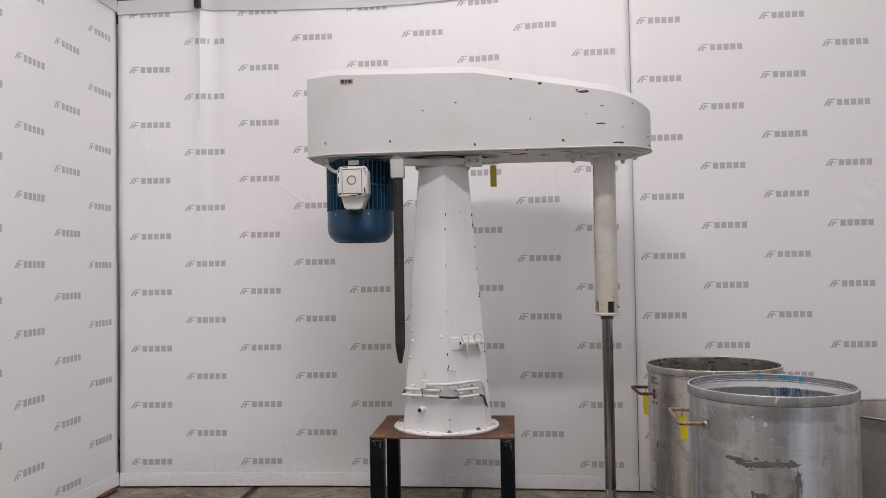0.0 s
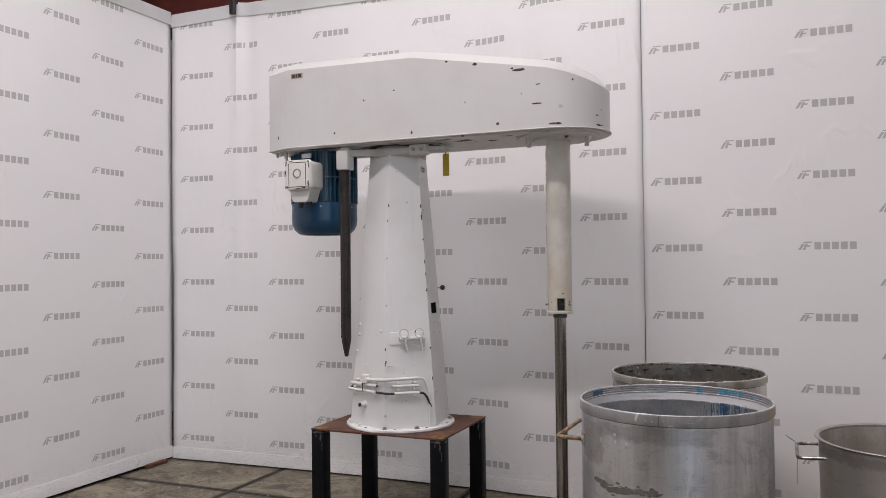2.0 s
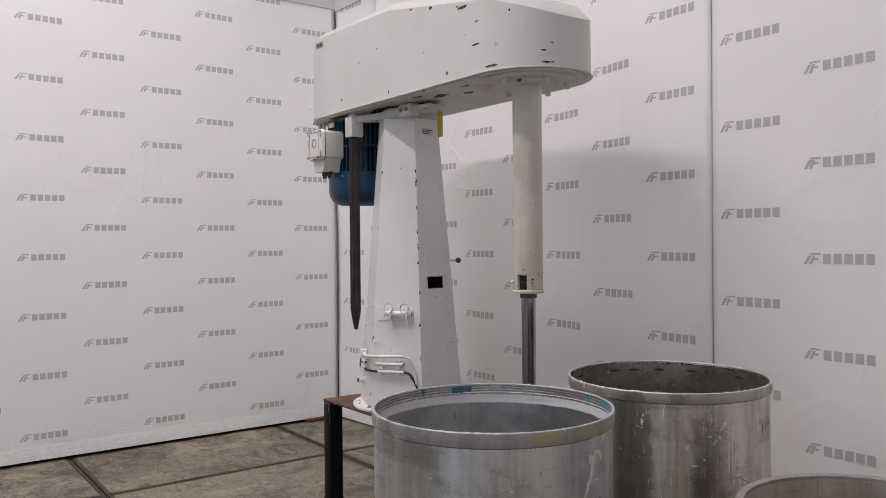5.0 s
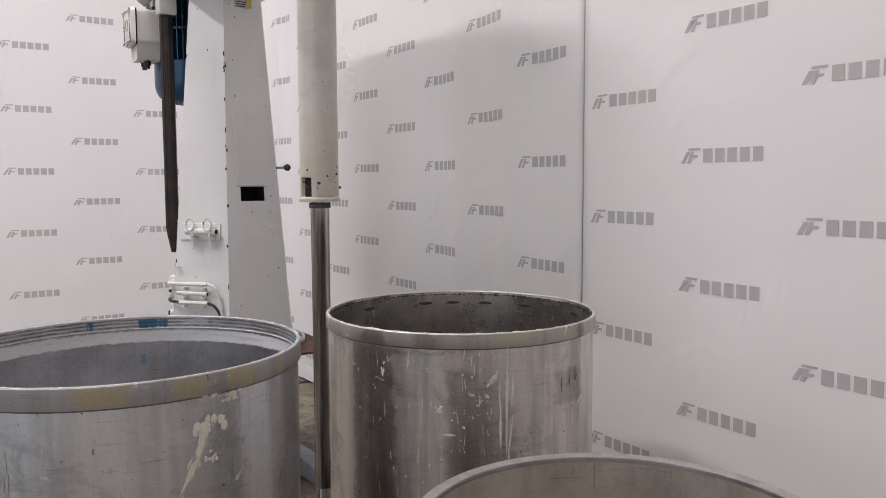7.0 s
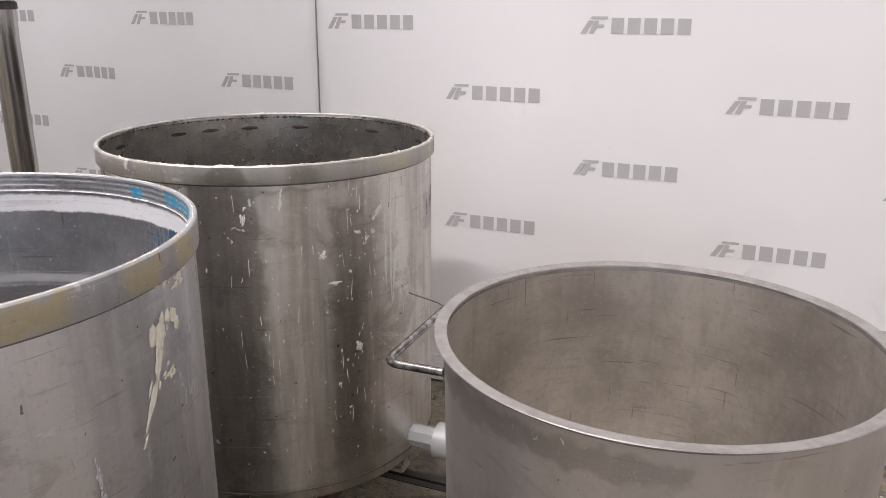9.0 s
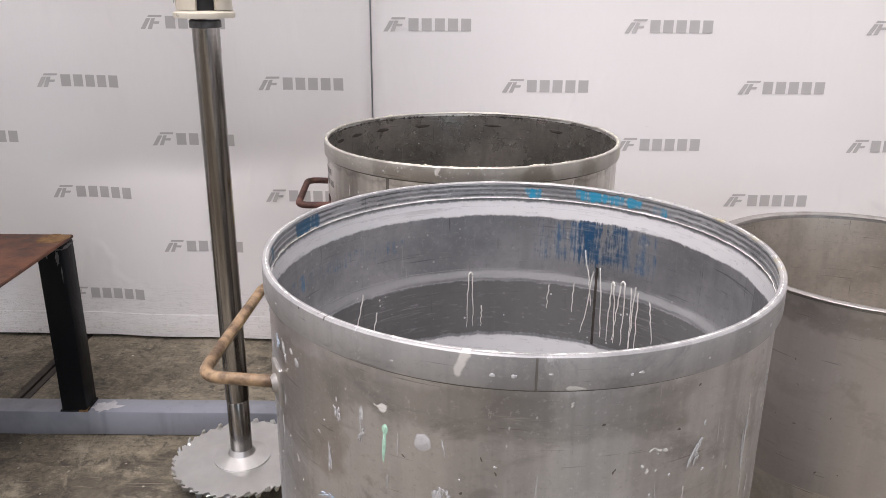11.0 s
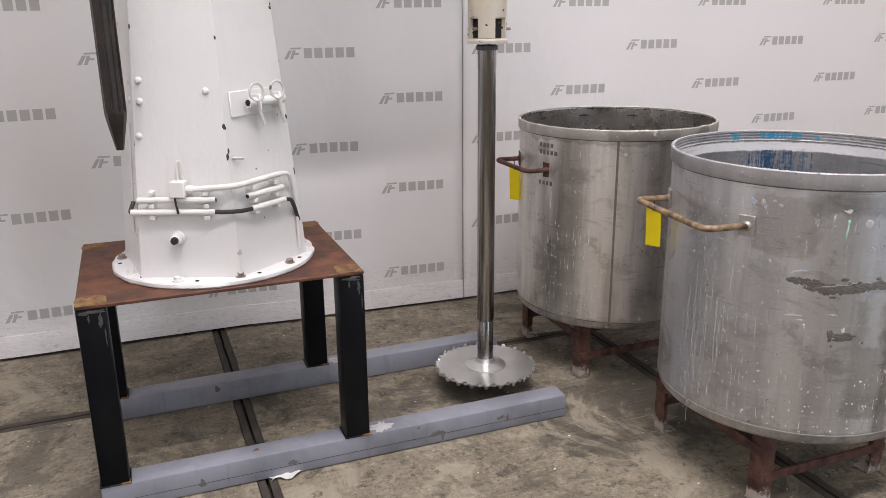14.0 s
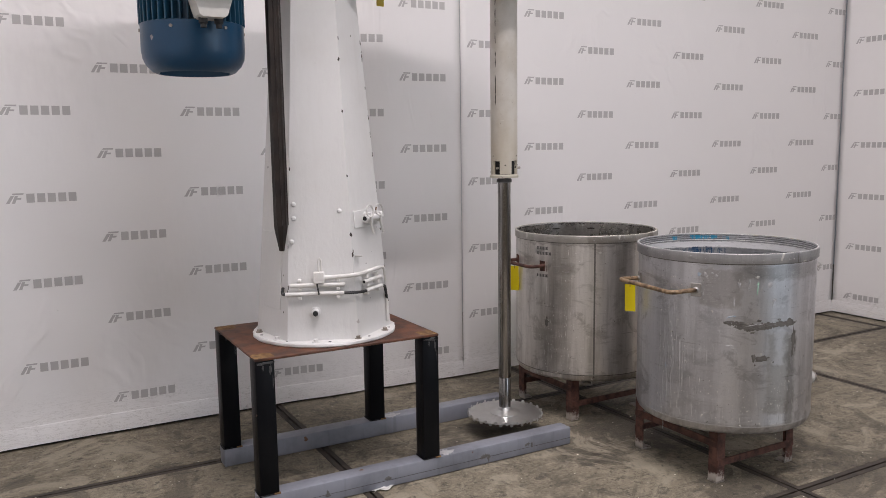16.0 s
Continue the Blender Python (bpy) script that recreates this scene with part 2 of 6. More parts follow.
def vinyl():
    n = Nodes("white_backdrop_vinyl")
    c = n.coords()
    z = n.split(c)[2]
    broad = n.ramp(n.noise(c, 0.9, 4), 0.35, 0.75)
    col = n.mix(n.math("MULTIPLY", broad, 0.5), (0.80, 0.785, 0.78), (0.76, 0.75, 0.745))
    scuff = n.math("MULTIPLY", n.ramp(n.noise(n.coords(scale=(1, 1, 2.5)), 26, 8, 0.78, 0.8), 0.56, 0.66), n.ramp(z, 0.26, 0.05))
    line = n.noise(n.coords(scale=(1, 1, 9)), 7, 6, 0.7, 1.2)
    scuff = n.math("MAXIMUM", scuff, n.math("MULTIPLY", n.ramp(n.math("ABSOLUTE", n.math("SUBTRACT", line, 0.5)), 0.012, 0.004), n.ramp(z, 0.30, 0.10)))
    col = n.mix(n.math("MULTIPLY", scuff, 0.55), col, (0.34, 0.32, 0.29))
    mark = n.ramp(n.noise(c, 6.5, 4, 0.65, 1.8), 0.73, 0.78)
    col = n.mix(n.math("MULTIPLY", mark, 0.3), col, (0.45, 0.43, 0.42))
    h = n.math("ADD", n.noise(c, 3.0, 3), n.math("MULTIPLY", n.noise(n.coords(scale=(1, 1, 0.35)), 9.0, 3), 0.3))
    ridge = n.math("ABSOLUTE", n.math("SUBTRACT", n.noise(n.coords(scale=(1, 1, 0.55)), 2.2, 3, 0.5, 0.9), 0.5))
    crumple = n.math("MULTIPLY", n.ramp(ridge, 0.06, 0.0), n.ramp(n.noise(c, 1.3, 2), 0.45, 0.65))
    h = n.math("ADD", h, n.math("MULTIPLY", crumple, 0.35))
    return n.done(col, 0.5, 0.0, h, 0.36, 0.02)


VINYL = vinyl()
PRINT = plain("grey_print_ink", (0.475, 0.465, 0.46), (0.43, 0.42, 0.415), 3.0, 0.5, 0.0, 0.05)


def concrete():
    """Old trowelled concrete: fine grain, drag marks, drops, and oily places with painted shade."""
    n = Nodes("worn_floor_concrete")
    r = n.node("ShaderNodeObjectInfo").outputs["Random"]
    shift = n.vmath("MULTIPLY", n.node("ShaderNodeCombineXYZ", X=r, Y=r, Z=r).outputs[0], (37.0, 53.0, 71.0))
    c = n.coords("Object", shift=shift)
    broad = n.ramp(n.noise(c, 1.6, 5, 0.6, 0.3), 0.32, 0.70)
    col = n.mix(broad, (0.165, 0.142, 0.103), (0.240, 0.208, 0.150))
    drag = n.noise(n.coords("Object", (1.0, 4.5, 1), shift, 0.12), 10.0, 8, 0.72, 0.4)
    col = n.mix(n.math("MULTIPLY", n.ramp(drag, 0.52, 0.66), 0.6), col, (0.300, 0.262, 0.192))
    col = n.mix(n.math("MULTIPLY", n.ramp(drag, 0.47, 0.34), 0.6), col, (0.080, 0.068, 0.051))
    mid = n.noise(c, 16, 8, 0.74, 0.5)
    col = n.mix(n.math("MULTIPLY", n.ramp(mid, 0.53, 0.62), 0.75), col, (0.315, 0.275, 0.205))
    col = n.mix(n.math("MULTIPLY", n.ramp(mid, 0.47, 0.37), 0.85), col, (0.060, 0.051, 0.039))
    fine = n.noise(c, 75, 8, 0.78)
    col = n.mix(n.math("MULTIPLY", n.ramp(fine, 0.54, 0.62), 0.6), col, (0.38, 0.335, 0.255))
    col = n.mix(n.math("MULTIPLY", n.ramp(fine, 0.46, 0.38), 0.7), col, (0.038, 0.032, 0.024))
    # ragged dark places: oil drips, with shade painted in round disc and drums
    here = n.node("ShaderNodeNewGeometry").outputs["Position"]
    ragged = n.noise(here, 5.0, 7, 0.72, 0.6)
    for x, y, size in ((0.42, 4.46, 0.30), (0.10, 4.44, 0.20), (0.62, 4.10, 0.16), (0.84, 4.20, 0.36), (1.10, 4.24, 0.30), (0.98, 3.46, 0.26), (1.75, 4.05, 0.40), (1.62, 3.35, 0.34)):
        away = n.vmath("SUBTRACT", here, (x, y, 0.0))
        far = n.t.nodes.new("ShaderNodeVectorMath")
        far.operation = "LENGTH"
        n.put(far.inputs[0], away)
        spill_shade = n.math("ADD", n.math("MULTIPLY", far.outputs["Value"], 0.6 / size), n.math("MULTIPLY", n.math("SUBTRACT", ragged, 0.5), 1.7))
        col = n.mix(n.math("MULTIPLY", n.ramp(spill_shade, 0.62, 0.34), 0.55), col, (0.040, 0.034, 0.027))
    wash = n.noise(c, 2.0, 9, 0.74, 1.0)
    col = n.mix(n.math("MULTIPLY", n.ramp(wash, 0.53, 0.62), 0.6), col, (0.40, 0.355, 0.27))
    col = n.mix(n.math("MULTIPLY", n.ramp(wash, 0.48, 0.40), 0.65), col, (0.062, 0.052, 0.039))
    oil = n.ramp(n.noise(c, 2.8, 7, 0.72, 0.8), 0.57, 0.64)
    col = n.mix(n.math("MULTIPLY", oil, 0.6), col, (0.045, 0.038, 0.029))
    drop = n.ramp(n.noise(c, 15.0, 6, 0.65), 0.61, 0.65)
    col = n.mix(n.math("MULTIPLY", drop, 0.65), col, (0.026, 0.022, 0.018))
    for spin, p, q in ((0.35, 1.5, 48), (1.9, 2.0, 60), (2.6, 1.2, 40)):
        line = n.noise(n.coords("Object", (p, q, 1), shift, spin), 3.0, 4, 0.6)
        col = n.mix(n.math("MULTIPLY", n.ramp(line, 0.67, 0.72), 0.55), col, (0.42, 0.375, 0.29))
        col = n.mix(n.math("MULTIPLY", n.ramp(line, 0.32, 0.28), 0.6), col, (0.035, 0.029, 0.022))
    d, k = n.cells(c, 34)
    chip = n.math("MULTIPLY", n.ramp(d, 0.16, 0.10), n.ramp(n.split(k)[0], 0.88, 0.90))
    col = n.mix(n.math("MULTIPLY", chip, 0.8), col, (0.50, 0.46, 0.38))
    col = n.mix(r, n.mix(0.12, col, (0.09, 0.077, 0.06)), n.mix(0.05, col, (0.5, 0.47, 0.4)))
    n.b.inputs["Specular IOR Level"].default_value = 0.3
    return n.done(col, n.lerp(mid, 0.42, 0.85), 0.0, n.math("ADD", fine, n.math("ADD", mid, chip)), 0.9, 0.004)


CONCRETE = concrete()


def tank_steel(name, light, dark, rough, flecks, drips, patches=(), metal=1.0, drawn=0.5, streak=1.0):
    """Used stainless sheet on a drum; u runs round it and v up it, in metres. patches: u0, u1, v0, v1, colour, strength."""
    n = Nodes(name)
    uv = n.coords("UV")
    u, v, _ = n.split(uv)
    brushed = n.noise(n.coords("UV", (14, 0.7, 1)), 3.6, 5, 0.65)
    # upright colour bands: uneven polish of the sheet, and reflections painted in
    bands = n.noise(n.coords("UV", (1, 0.10, 1)), 9.0, 4, 0.6)
    col = n.mix(n.lerp(n.ramp(bands, 0.38, 0.64), 0.5 - 0.5 * streak, 0.5 + 0.5 * streak), light, dark)
    col = n.mix(n.math("MULTIPLY", n.ramp(brushed, 0.52, 0.68), 0.55 * streak), col, dark)
    col = n.mix(n.math("MULTIPLY", n.ramp(brushed, 0.46, 0.34), 0.45 * streak), col, light)
    smear = n.noise(n.coords("UV", (0.35, 1, 1), spin=0.1), 16.0, 6, 0.7, 0.6)
    col = n.mix(n.math("MULTIPLY", n.ramp(smear, 0.54, 0.70), 0.30), col, light)
    col = n.mix(n.math("MULTIPLY", n.ramp(smear, 0.46, 0.34), 0.45), col, dark)
    grime = n.noise(uv, 7.0, 7, 0.7, 0.6)
    col = n.mix(n.math("MULTIPLY", n.ramp(grime, 0.52, 0.63), 0.65), col, dark)
    wob = n.node("ShaderNodeTexNoise", Vector=uv, Scale=26.0, Detail=3.0).outputs["Color"]
    wobbled = n.vmath("ADD", uv, n.vmath("MULTIPLY", n.vmath("SUBTRACT", wob, (0.5, 0.5, 0.5)), (0.05, 0.05, 0.0)))
    wu, wv, _ = n.split(wobbled)
    rough_fac = n.math("ADD", n.lerp(bands, rough - 0.07, rough + 0.08), n.math("MULTIPLY", smear, 0.12))
    # rolled sheet: gloss runs up and down it
    n.b.inputs["Anisotropic"].default_value, n.b.inputs["Anisotropic Rotation"].default_value = drawn, 0.25
    lie = n.t.nodes.new("ShaderNodeTangent")
    lie.direction_type, lie.uv_map = "UV_MAP", "UVMap"
    n.t.links.new(lie.outputs[0], n.b.inputs["Tangent"])
    metal_fac = metal
    for u0, u1, v0, v1, colour, strength in patches:
        a = n.math("MULTIPLY", n.ramp(wu, u0, u0 + 0.022), n.ramp(wu, u1, u1 - 0.022))
        b = n.math("MULTIPLY", n.ramp(wv, v0, v0 + 0.016), n.ramp(wv, v1, v1 - 0.016))
        col = n.mix(n.math("MULTIPLY", n.math("MULTIPLY", a, b), strength), col, colour)
    speck = n.noise(uv, 130.0, 4, 0.7)
    col = n.mix(n.math("MULTIPLY", n.ramp(speck, 0.55, 0.70), 0.35), col, dark)
    scuff = n.noise(n.coords("UV", (1, 0.6, 1)), 34.0, 8, 0.78, 0.4)
    scuff = n.math("MULTIPLY", n.ramp(scuff, 0.60, 0.66), n.ramp(n.noise(uv, 6.0, 3), 0.50, 0.62))
    col = n.mix(n.math("MULTIPLY", scuff, 0.75), col, (0.66, 0.66, 0.68))
    col = n.mix(n.math("MULTIPLY", n.ramp(speck, 0.44, 0.32), 0.30), col, light)
    # splashes of paint, and runs down the sheet
    d, k = n.cells(wobbled, 36.0)
    fleck = n.math("MULTIPLY", n.ramp(d, 0.20, 0.14), n.ramp(n.split(k)[0], 1 - flecks, 1 - flecks + 0.02))
    d2, k2 = n.cells(n.vmath("ADD", n.vmath("MULTIPLY", wobbled, (1.0, 0.38, 1.0)), (3.1, 7.7, 0)), 17.0)
    blot = n.math("MULTIPLY", n.ramp(d2, 0.17, 0.12), n.ramp(n.split(k2)[1], 1 - flecks * 0.55, 1 - flecks * 0.55 + 0.02))
    run = n.ramp(n.noise(n.coords("UV", (75, 3.2, 1)), 1.0, 3, 0.6), 0.70 - drips, 0.73 - drips)
    run = n.math("MULTIPLY", run, n.ramp(n.noise(uv, 5.0, 2), 0.47, 0.58))
    d3, k3 = n.cells(n.vmath("MULTIPLY", wobbled, (1.0, 0.7, 1.0)), 75.0)
    pick = n.split(k3)[0]
    dot = n.ramp(d3, 0.17, 0.11)
    some = n.ramp(n.noise(uv, 3.5, 3), 0.40, 0.58)
    paint = n.math("MAXIMUM", n.math("MAXIMUM", fleck, blot), n.math("MULTIPLY", run, 0.8))
    paint = n.math("MAXIMUM", paint, n.math("MULTIPLY", n.math("MULTIPLY", dot, some), n.ramp(pick, 0.86, 0.88)))
    col = n.mix(n.math("MULTIPLY", dot, n.math("MULTIPLY", n.ramp(pick, 0.10, 0.08), 0.75)), col, (0.08, 0.07, 0.06))
    col = n.mix(n.math("MULTIPLY", paint, 0.85), col, (0.66, 0.645, 0.61))
    metal_out = n.math("MULTIPLY", n.math("SUBTRACT", 1.0, paint), metal_fac)
    for spin, a, b in ((0.25, 3, 60), (-0.06, 2, 75), (0.9, 4, 70)):
        line = n.noise(n.coords("UV", (a, b, 1), spin=spin), 2.0, 4, 0.6)
        col = n.mix(n.math("MULTIPLY", n.ramp(line, 0.66, 0.72), 0.45), col, (0.62, 0.62, 0.60))
        col = n.mix(n.math("MULTIPLY", n.ramp(line, 0.34, 0.29), 0.4), col, (0.12, 0.11, 0.10))
    h = n.math("ADD", n.math("MULTIPLY", paint, 1.2), n.math("MULTIPLY", n.noise(uv, 60, 4), 0.4))
    return n.done(col, rough_fac, metal_out, h, 0.2)


def tank_lining(name, bands, drips=(), light=(0.58, 0.588, 0.60), dark=(0.37, 0.375, 0.385), rough=0.32):
    """Inside of a drum with tide lines of dried paint and a shaded depth painted in. bands: v0, v1, colour, strength,
    streaky. drips: u0, u1, v0, v1, colour, cover.
    """
    n = Nodes(name)
    uv = n.coords("UV")
    wob = n.node("ShaderNodeTexNoise", Vector=n.coords("UV", (1, 0.4, 1)), Scale=30.0, Detail=5.0, Roughness=0.65).outputs["Fac"]
    v = n.split(uv)[1]
    edge = n.math("ADD", v, n.math("ADD", n.math("MULTIPLY", n.math("SUBTRACT", wob, 0.5), 0.014), n.math("MULTIPLY", n.math("SUBTRACT", n.noise(n.coords("UV", (1, 0.3, 1)), 140.0, 5, 0.7), 0.5), 0.008)))
    line_edge = n.math("ADD", v, n.math("MULTIPLY", n.math("SUBTRACT", wob, 0.5), 0.005))
    col = n.mix(n.ramp(n.noise(uv, 5, 5, 0.6), 0.3, 0.7), light, dark)
    col = n.mix(n.math("MULTIPLY", n.ramp(n.noise(n.coords("UV", (10, 1.5, 1)), 3.0, 4), 0.5, 0.75), 0.5), col, dark)
    speck = n.noise(uv, 90.0, 6, 0.75)
    col = n.mix(n.math("MULTIPLY", n.ramp(speck, 0.53, 0.66), 0.5), col, dark)
    col = n.mix(n.math("MULTIPLY", n.ramp(speck, 0.46, 0.36), 0.45), col, light)
    for spin, p, q in ((0.5, 3, 60), (-0.4, 60, 3), (0.03, 2, 70)):
        line = n.noise(n.coords("UV", (p, q, 1), spin=spin), 2.0, 4, 0.6)
        col = n.mix(n.math("MULTIPLY", n.ramp(line, 0.63, 0.70), 0.45), col, (0.60, 0.60, 0.59))
        col = n.mix(n.math("MULTIPLY", n.ramp(line, 0.36, 0.30), 0.45), col, (0.10, 0.10, 0.095))
    cover = 0.0
    for k, (v0, v1, colour, strength, streaky) in enumerate(bands):
        if streaky:
            a = n.math("MULTIPLY", n.ramp(line_edge, v0, v0 + 0.0012), n.ramp(line_edge, v1, v1 - 0.0012))
            worn_away = n.noise(n.vmath("ADD", n.coords("UV", (9, 20, 1)), (3.7 * k, 1.3 * k, 0.0)), 1.0, 6, 0.75)
            a = n.math("MULTIPLY", a, n.ramp(worn_away, 0.40, 0.54))
        else:
            a = n.math("MULTIPLY", n.ramp(edge, v0, v0 + 0.004), n.ramp(edge, v1, v1 - 0.004))
        a = n.math("MULTIPLY", a, strength)
        col = n.mix(a, col, colour)
        cover = n.math("MAXIMUM", a, cover)
    run = n.math("ADD", n.math("MULTIPLY", n.noise(n.coords("UV", (80, 5, 1)), 1.0, 7, 0.75), 0.7), n.math("MULTIPLY", n.noise(uv, 45.0, 5, 0.7), 0.3))
    u = n.split(uv)[0]
    for u0, u1, v0, v1, colour, amount in drips:
        a = n.math("MULTIPLY", n.ramp(u, u0, u0 + 0.02), n.ramp(u, u1, u1 - 0.02))
        b = n.math("MULTIPLY", n.ramp(v, v0, v0 + (v1 - v0) * 0.6), n.ramp(edge, v1, v1 - 0.008))
        a = n.math("MULTIPLY", n.math("MULTIPLY", a, b), 1.0)
        a = n.math("MULTIPLY", n.ramp(n.math("ADD", n.math("MULTIPLY", a, amount), run), 0.95, 1.08), 0.92)
        col = n.mix(a, col, colour)
        cover = n.math("MAXIMUM", cover, a)
    for spin, p, q in ((0.7, 2, 34), (2.3, 2, 46), (1.2, 3, 60)):
        line = n.noise(n.coords("UV", (p, q, 1), spin=spin), 2.4, 5, 0.65)
        patch = n.ramp(n.noise(uv, 4.5, 3), 0.48, 0.60)
        col = n.mix(n.math("MULTIPLY", n.math("MULTIPLY", n.ramp(line, 0.58, 0.68), patch), 0.40), col, (0.42, 0.42, 0.42))
    worn = n.noise(n.coords("UV", (0.5, 1.6, 1)), 60.0, 7, 0.75)
    col = n.mix(n.math("MULTIPLY", n.ramp(worn, 0.55, 0.68), 0.55), col, dark)
    d, k = n.cells(uv, 75.0)
    fleck = n.math("MULTIPLY", n.ramp(d, 0.20, 0.12), n.ramp(n.split(k)[0], 0.86, 0.88))
    col = n.mix(fleck, col, (0.62, 0.62, 0.62))
    cover = n.math("MAXIMUM", cover, fleck)
    return n.done(col, n.lerp(n.noise(uv, 12), rough, rough + 0.18), n.math("SUBTRACT", 0.9, n.math("MULTIPLY", cover, 0.9)), n.noise(uv, 70), 0.12)

# ---- mesh helpers ----
def root_of(ob):
    while ob.parent:
        ob = ob.parent
    return ob


def thing(name, at, label, category, group="", kind=""):
    ob = new(name)
    ob.empty_display_size = 0.1
    ob.location = at
    return tagged(ob, label, category, group, kind)


def part(name, bm, material, parent, label="", smooth=True, recalc=True):
    """Links a bmesh, drawn in world coordinates, as one mesh under a thing or a part."""
    if recalc:
        bmesh.ops.recalc_face_normals(bm, faces=bm.faces)
    bmesh.ops.translate(bm, verts=bm.verts, vec=-Vector(root_of(parent).location))
    me = bpy.data.meshes.new(name)
    bm.to_mesh(me)
    bm.free()
    for m in material if isinstance(material, (list, tuple)) else [material]:
        me.materials.append(m)
    if smooth:
        me.shade_smooth()
        me.set_sharp_from_angle(angle=radians(35))
    ob = new(name, me)
    ob.parent = parent
    return tagged(ob, label)


def merge(*meshes):
    out = bmesh.new()
    for b in meshes:
        me = bpy.data.meshes.new("tmp")
        b.to_mesh(me)
        b.free()
        out.from_mesh(me)
        bpy.data.meshes.remove(me)
    return out


def box(x0, x1, y0, y1, z0, z1, bevel=0.003, segments=1):
    bm = bmesh.new()
    bmesh.ops.create_cube(bm, size=1.0)
    for v in bm.verts:
        v.co = ((x0 + x1) / 2 + v.co.x * (x1 - x0), (y0 + y1) / 2 + v.co.y * (y1 - y0), (z0 + z1) / 2 + v.co.z * (z1 - z0))
    if bevel:
        bmesh.ops.bevel(bm, geom=bm.edges[:], offset=bevel, segments=segments, affect="EDGES", profile=0.5)
    return bm


def moved(bm, m):
    bmesh.ops.transform(bm, matrix=m, verts=bm.verts)
    return bm


def lathe(profile, x, y, seg=64, uv_radius=None, arc=None, close=False):
    """Turns (r, z) pairs round the upright line through x, y; with uv_radius, u runs round and v up in metres."""
    bm = bmesh.new()
    lay = bm.loops.layers.uv.new("UVMap") if uv_radius else None
    a0, a1 = (0.0, 2 * math.pi) if arc is None else arc
    full = arc is None
    cols = seg if full else seg + 1
    rings = []
    for r, z in profile:
        if r < 1e-6:
            rings.append([bm.verts.new((x, y, z))] * cols)
        else:
            rings.append([bm.verts.new((x + r * math.cos(a0 + (a1 - a0) * i / seg), y + r * math.sin(a0 + (a1 - a0) * i / seg), z)) for i in range(cols)])
    pairs = list(zip(range(len(profile) - 1), range(1, len(profile))))
    if close:
        pairs.append((len(profile) - 1, 0))
    for k, l in pairs:
        for i in range(seg):
            j = (i + 1) % cols
            vs = [rings[k][i], rings[k][j], rings[l][j], rings[l][i]]
            us = [i, i + 1, i + 1, i]
            zs = [profile[k][1], profile[k][1], profile[l][1], profile[l][1]]
            keep, seen = [], set()
            for n, w in enumerate(vs):
                if w not in seen:
                    seen.add(w)
                    keep.append(n)
            if len(keep) < 3:
                continue
            f = bm.faces.new([vs[n] for n in keep])
            if lay:
                for loop, n in zip(f.loops, keep):
                    loop[lay].uv = (uv_radius * (a0 + (a1 - a0) * us[n] / seg), zs[n])
    if not full and close:
        bm.faces.new([rings[k][0] for k in range(len(profile))])
        bm.faces.new([rings[k][-1] for k in reversed(range(len(profile)))])
    return bm


def rounded(points, radius, steps=5):
    """A polyline with its corners rounded."""
    pts = [Vector(p) for p in points]
    out = [pts[0]]
    for a, b, c in zip(pts, pts[1:], pts[2:]):
        r = min(radius, (a - b).length * 0.45, (c - b).length * 0.45)
        p, q = b + (a - b).normalized() * r, b + (c - b).normalized() * r
        for i in range(steps + 1):
            t = i / steps
            out.append(p.lerp(b, t).lerp(b.lerp(q, t), t))
    out.append(pts[-1])
    return out


def sweep(points, r, seg=10, taper=None):
    """A round bar along a line of points."""
    bm = bmesh.new()
    pts = [Vector(p) for p in points]
    rings, side = [], None
    for i, p in enumerate(pts):
        d = (pts[min(i + 1, len(pts) - 1)] - pts[max(i - 1, 0)]).normalized()
        if side is None:
            side = d.orthogonal().normalized()
        side = (side - d * side.dot(d)).normalized()
        up = d.cross(side)
        rr = r if taper is None else taper[i]
        rings.append([bm.verts.new(p + (side * math.cos(2 * math.pi * k / seg) + up * math.sin(2 * math.pi * k / seg)) * rr) for k in range(seg)])
    for a, b in zip(rings, rings[1:]):
        for k in range(seg):
            bm.faces.new((a[k], a[(k + 1) % seg], b[(k + 1) % seg], b[k]))
    bm.faces.new(list(reversed(rings[0])))
    bm.faces.new(rings[-1])
    return bm


def bar(p, q, r, seg=12):
    return sweep([p, q], r, seg)


def prism(outline, z0, z1):
    bm = bmesh.new()
    lo = [bm.verts.new((x, y, z0)) for x, y in outline]
    hi = [bm.verts.new((x, y, z1)) for x, y in outline]
    n = len(outline)
    for i in range(n):
        bm.faces.new((lo[i], lo[(i + 1) % n], hi[(i + 1) % n], hi[i]))
    bm.faces.new(list(reversed(lo)))
    bm.faces.new(hi)
    return bm


# ---- hall: plain walls and roof that close the place ----
def slab(name, x0, x1, y0, y1, z0, z1, material, label, category):
    ob = thing(name, ((x0 + x1) / 2, (y0 + y1) / 2, z0), label, category, kind="structure")
    part("panel", box(x0, x1, y0, y1, z0, z1, 0), material, ob, smooth=False)
    return ob


